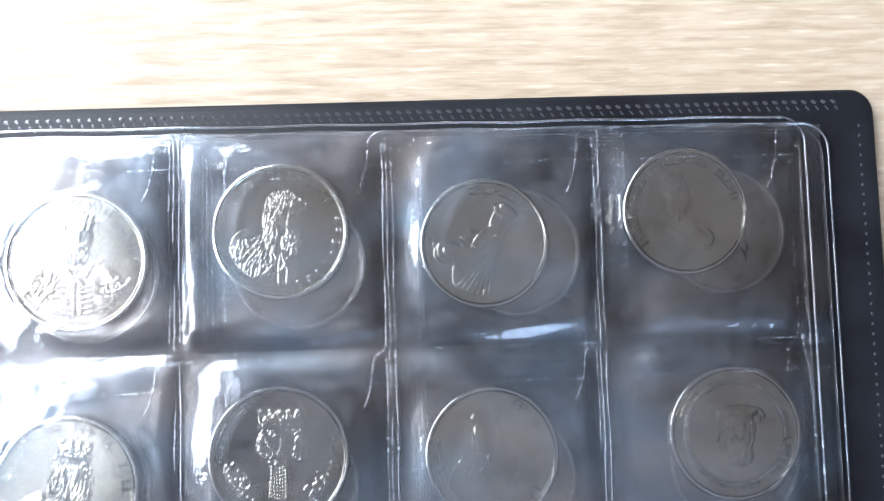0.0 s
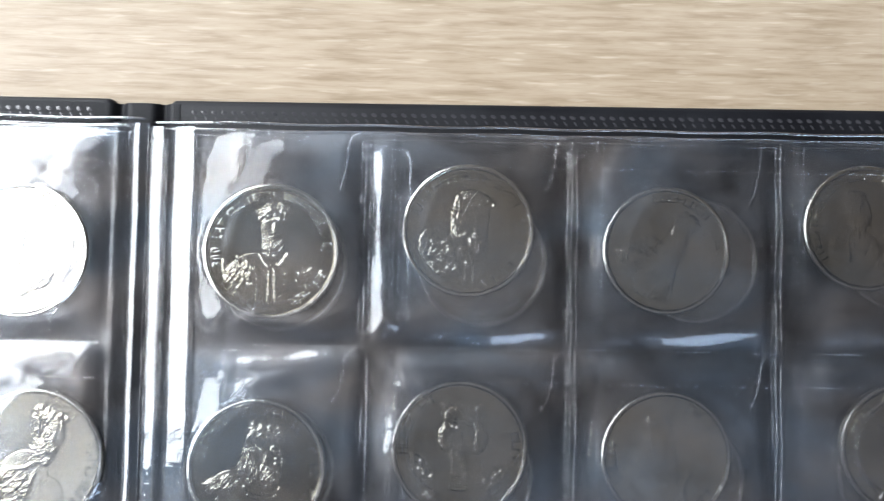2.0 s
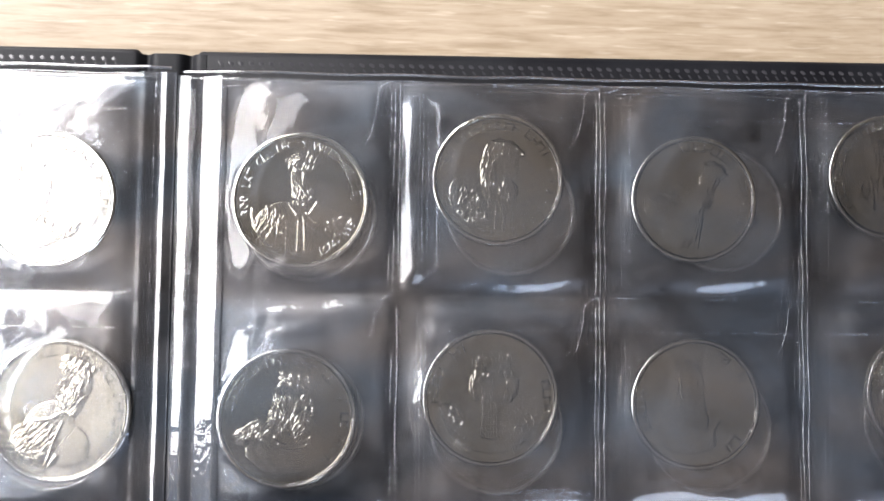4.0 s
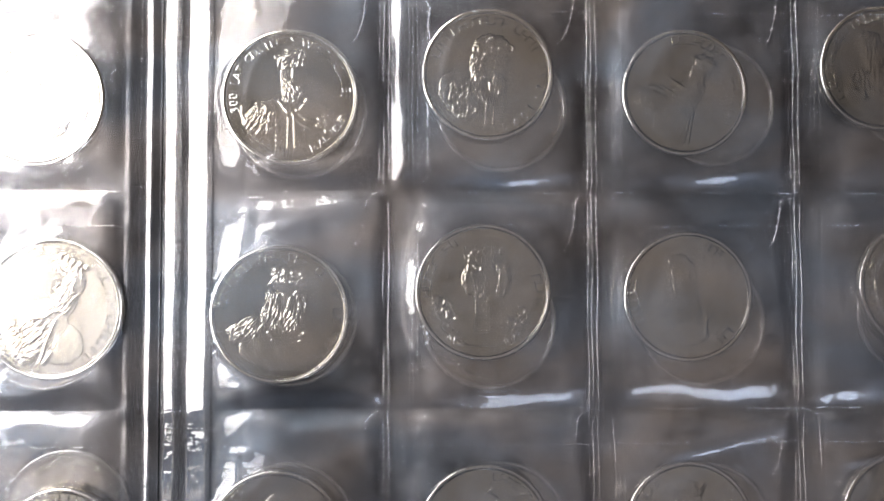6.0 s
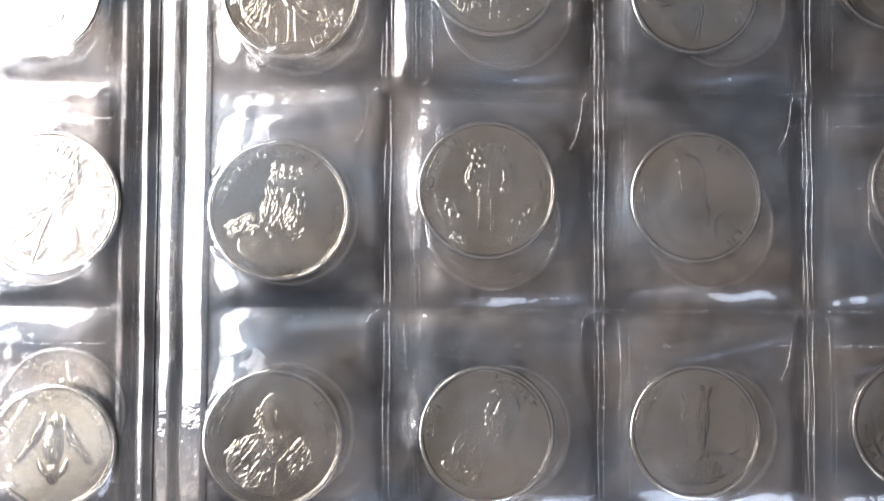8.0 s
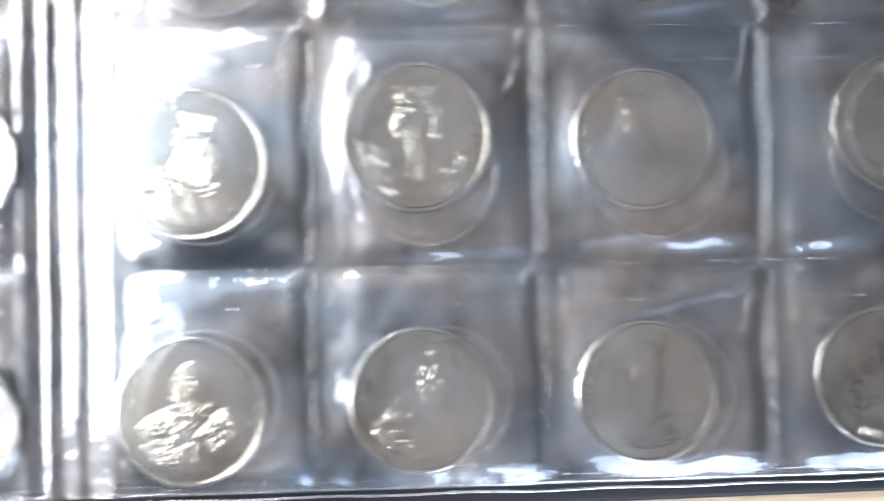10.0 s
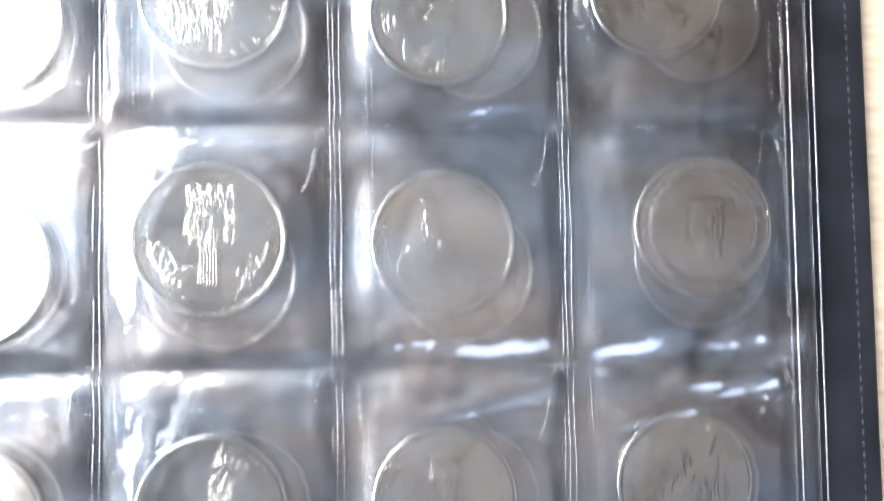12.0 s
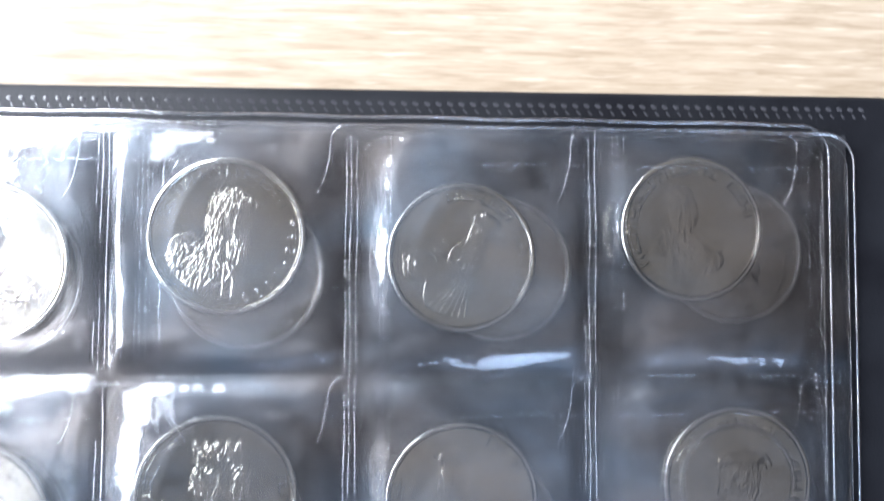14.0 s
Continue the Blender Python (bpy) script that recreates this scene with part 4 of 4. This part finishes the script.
def legend(coin, r, z, spec, seed, mat):
    """Raised writing along the rim. spec: (text or None for plain bars, from angle, to angle, reads from the inside)."""
    rnd = random.Random(seed)
    for text, a0, a1, inward in spec:
        bm = bmesh.new()
        size = 0.145 * r
        rr = r * (0.76 if not inward else 0.87)
        if text:
            for k, ch in enumerate(text):
                if ch == " ":
                    continue
                vs, fs, w = glyph(ch)
                ang = a0 + (a1 - a0) * (k + 0.5) / len(text)
                made = []
                for x, y, zz in vs:
                    p = arc_place(rr, ang, (x - w / 2) * size * 1.15, y * size * 1.25, inward)
                    made.append(bm.verts.new((p.x * MM, p.y * MM, z + 0.03 * MM + zz * size * 0.85 * MM)))
                for f in fs:
                    try:
                        bm.faces.new([made[q] for q in f])
                    except ValueError:
                        pass
        else:
            step = 7.6
            count = max(1, int(abs(a1 - a0) / step))
            for k in range(count):
                if rnd.random() < 0.08:
                    continue
                ang = a0 + (a1 - a0) * (k + 0.5) / count
                strokes = [(-0.38, -0.16, 0.0, 0.9), (0.16, 0.38, 0.0, 0.9), (-0.34, 0.34, 0.70, 0.9), (-0.34, 0.34, 0.36, 0.56), (-0.34, 0.34, 0.0, 0.2)]
                picked = [strokes[0]] + rnd.sample(strokes[1:], rnd.choice((1, 1, 2)))
                for u0, u1, v0, v1 in picked:
                    quad = [(u0, v0), (u1, v0), (u1, v1), (u0, v1)]
                    upright = (v1 - v0) > (u1 - u0)
                    low, mid, top = [], [], []
                    for u, v in quad:
                        p = arc_place(rr, ang, u * size, v * size, inward)
                        low.append(bm.verts.new((p.x * MM, p.y * MM, z - 0.02 * MM)))
                        ku, kv = (0.12, 0.85) if upright else (0.85, 0.12)
                        c = arc_place(rr, ang, ((u - (u0 + u1) / 2) * ku + (u0 + u1) / 2) * size, ((v - (v0 + v1) / 2) * kv + (v0 + v1) / 2) * size, inward)
                        top.append(bm.verts.new((c.x * MM, c.y * MM, z + 0.16 * MM)))
                        q = p.lerp(c, 0.38)
                        mid.append(bm.verts.new((q.x * MM, q.y * MM, z + 0.07 * MM)))
                    bm.faces.new(top)
                    for one, two in ((low, mid), (mid, top)):
                        for i in range(4):
                            bm.faces.new((one[i], one[(i + 1) % 4], two[(i + 1) % 4], two[i]))
        if bm.faces:
            part("inscription", bm, mat, coin, smooth=False)
        else:
            bm.free()


def inner_ring(coin, r, z, mat):
    """A low raised circle with a row of beads inside it."""
    bm = bmesh.new()
    n = 120
    rings = []
    for q, up in ((0.742, -0.02), (0.754, 0.08), (0.764, 0.11), (0.772, 0.08), (0.786, -0.02)):
        rings.append([bm.verts.new((r * q * math.cos(2 * math.pi * k / n) * MM, r * q * math.sin(2 * math.pi * k / n) * MM, z + up * MM)) for k in range(n)])
    for one, two in zip(rings, rings[1:]):
        for k in range(n):
            bm.faces.new((one[k], two[k], two[(k + 1) % n], one[(k + 1) % n]))
    part("inner_ring", bm, mat, coin)
    bm = bmesh.new()
    for k in range(104):
        a = 2 * math.pi * k / 104
        m = Matrix.LocRotScale((r * 0.725 * math.cos(a) * MM, r * 0.725 * math.sin(a) * MM, z), None, (0.26 * MM, 0.26 * MM, 0.13 * MM))
        bmesh.ops.create_icosphere(bm, subdivisions=1, radius=1.0, matrix=m)
    part("bead_row", bm, mat, coin)


def build_coin(x, y, z, r, turn, kind, spec, seed, label, mat=NICKEL, height=0.26, ring=False, tilt=(0.0, 0.0)):
    coin = tagged(new("coin"), label, "coin", "coins in the album")
    t = THICK / MM
    disc = part("disc", disc_mesh(r, t), mat, coin, smooth=False)
    disc.data.materials.append(RIM_METAL)
    field = (t - 0.28) * MM
    raised = LETTER_METAL
    link("relief", relief_mesh(kind, r * (0.82 if ring else 1.0), field, seed, height, k=230 if mat is NICKEL else 90), SATIN if mat is NICKEL else mat, coin)
    legend(coin, r, field, spec, seed, raised)
    if ring:
        inner_ring(coin, r, field, RIM_METAL)
    coin.matrix_basis = pose(x * MM, y * MM, z, tilt[0], tilt[1], turn)
    return coin


DESIGNS = {
    (0, 0): ("braided_coat", [("300 LAT ODSIECZY WIEDEŃSKIEJ", -108, 92, False), (None, -122, -188, True), ("1674-1696", 162, 112, True)], 3,
             "bright silvery coin with raised bust and legend in a clear pocket", 0, False),
    (1, 0): ("long_hair", [(None, -72, 62, False), ("992-1025", 72, 168, False)], 4, "silvery coin with raised crowned head in a clear pocket", 0, False),
    (2, 0): ("leaning_robe", [(None, -15, 52, False), ("1384-1399", 58, 128, False)], 6, "darker silvery coin with raised leaning bust in a clear pocket", 0, False),
    (3, 0): ("faint_bust", [(None, -128, 28, False), (None, 40, 78, False)], 8, "dark silvery coin with shallow relief in a clear pocket", 0, False),
    (0, 1): ("bearded_elder", [(None, -84, 76, False), (None, 84, 140, False)], 11, "silvery coin with raised bearded crowned bust in a clear pocket", 0, False),
    (1, 1): ("crowned_front", [(None, -96, -28, False), (None, 72, 104, False), ("1058", 222, 200, True), ("1079", 160, 138, True)], 12, "silvery coin with crowned front-facing bust in a clear pocket", 0, False),
    (2, 1): ("slender_crown", [(None, -118, -72, False), (None, 24, 64, False), (None, 126, 146, False)], 14, "dark silvery coin with faint relief in a clear pocket", 0, False),
    (3, 1): ("horned_head", [("1079-1102", 44, -28, True), (None, 66, 138, True), (None, 150, 210, True), (None, 228, 318, True)], 16,
             "silvery coin with a raised inner ring in a clear pocket", 0, True),
    (0, 2): ("fur_collar", [(None, -86, -32, False), (None, 48, 108, False)], 18, "silvery coin with raised robed bust in a clear pocket", 0, False),
    (1, 2): ("cloaked_side", [(None, -92, -60, False), (None, 8, 62, False)], 20, "silvery coin with raised crowned side bust in a clear pocket", 0, False),
    (2, 2): ("tall_crown", [(None, -112, -30, False), ("1295-1296", 40, 106, False)], 22, "darker silvery coin with tall raised bust in a clear pocket", 0, False),
    (3, 2): ("tangled_figures", [(None, -140, -96, False), (None, 18, 62, False), (None, 150, 205, False)], 24, "dark silvery coin with uneven relief in a clear pocket", -6, False),
}


def build_coins():
    rnd = random.Random(5)
    for key, (kind, spec, seed, label, turn, ring) in DESIGNS.items():
        x, y, r = FRONT[key]
        tilt = (rnd.uniform(-0.5, 0.5), 0.7 if key == (0, 0) else rnd.uniform(-0.4, 0.6))
        build_coin(x, y, BACK_A + 0.15 * MM, r, turn, kind, spec, seed, label, ring=ring, tilt=tilt, height=0.36 if key == (0, 0) else 0.32)
        dx, dy = BEHIND[key]
        build_coin(x + dx, y + dy, BACK_B + 0.15 * MM, r, rnd.uniform(-40, 40), "eagle", [(None, 70 + 5 * (seed % 7), 190 + 5 * (seed % 5), False), (None, -60, -10, False)], seed + 50,
                   "silvery coin in the pocket of the leaf underneath", NICKEL_SHADED, 0.30)
    x, y, r = LEFT[(0, 0)]
    build_coin(x, y, BACK_A + 0.15 * MM, r, 4, "faint_bust", [(None, -130, 130, False)], 31, "silvery coin glaring in window light in a clear pocket", height=0.25, tilt=(0, -1.0))
    x, y, r = LEFT[(0, 1)]
    build_coin(x, y, BACK_A + 0.15 * MM, r, 0, "cloaked_side", [(None, -170, 180, False)], 33, "yellowish silvery coin with full legend round its rim")
    x, y, r = LEFT[(0, 2)]
    build_coin(x, y, BACK_A + 0.15 * MM, r, 0, "eagle", [(None, -140, 140, False)], 35, "silvery coin with a raised spread eagle in a clear pocket")
    for key, seed in (((0, 1), 41), ((0, 2), 43)):
        x, y, r = LEFT_LOWER[key]
        build_coin(x, y, BACK_B + 0.15 * MM, r, 20, "tangled_figures", [(None, -170, 170, False)], seed, "silvery coin in the pocket of the leaf underneath", NICKEL_SHADED, 0.3)


build_coins()
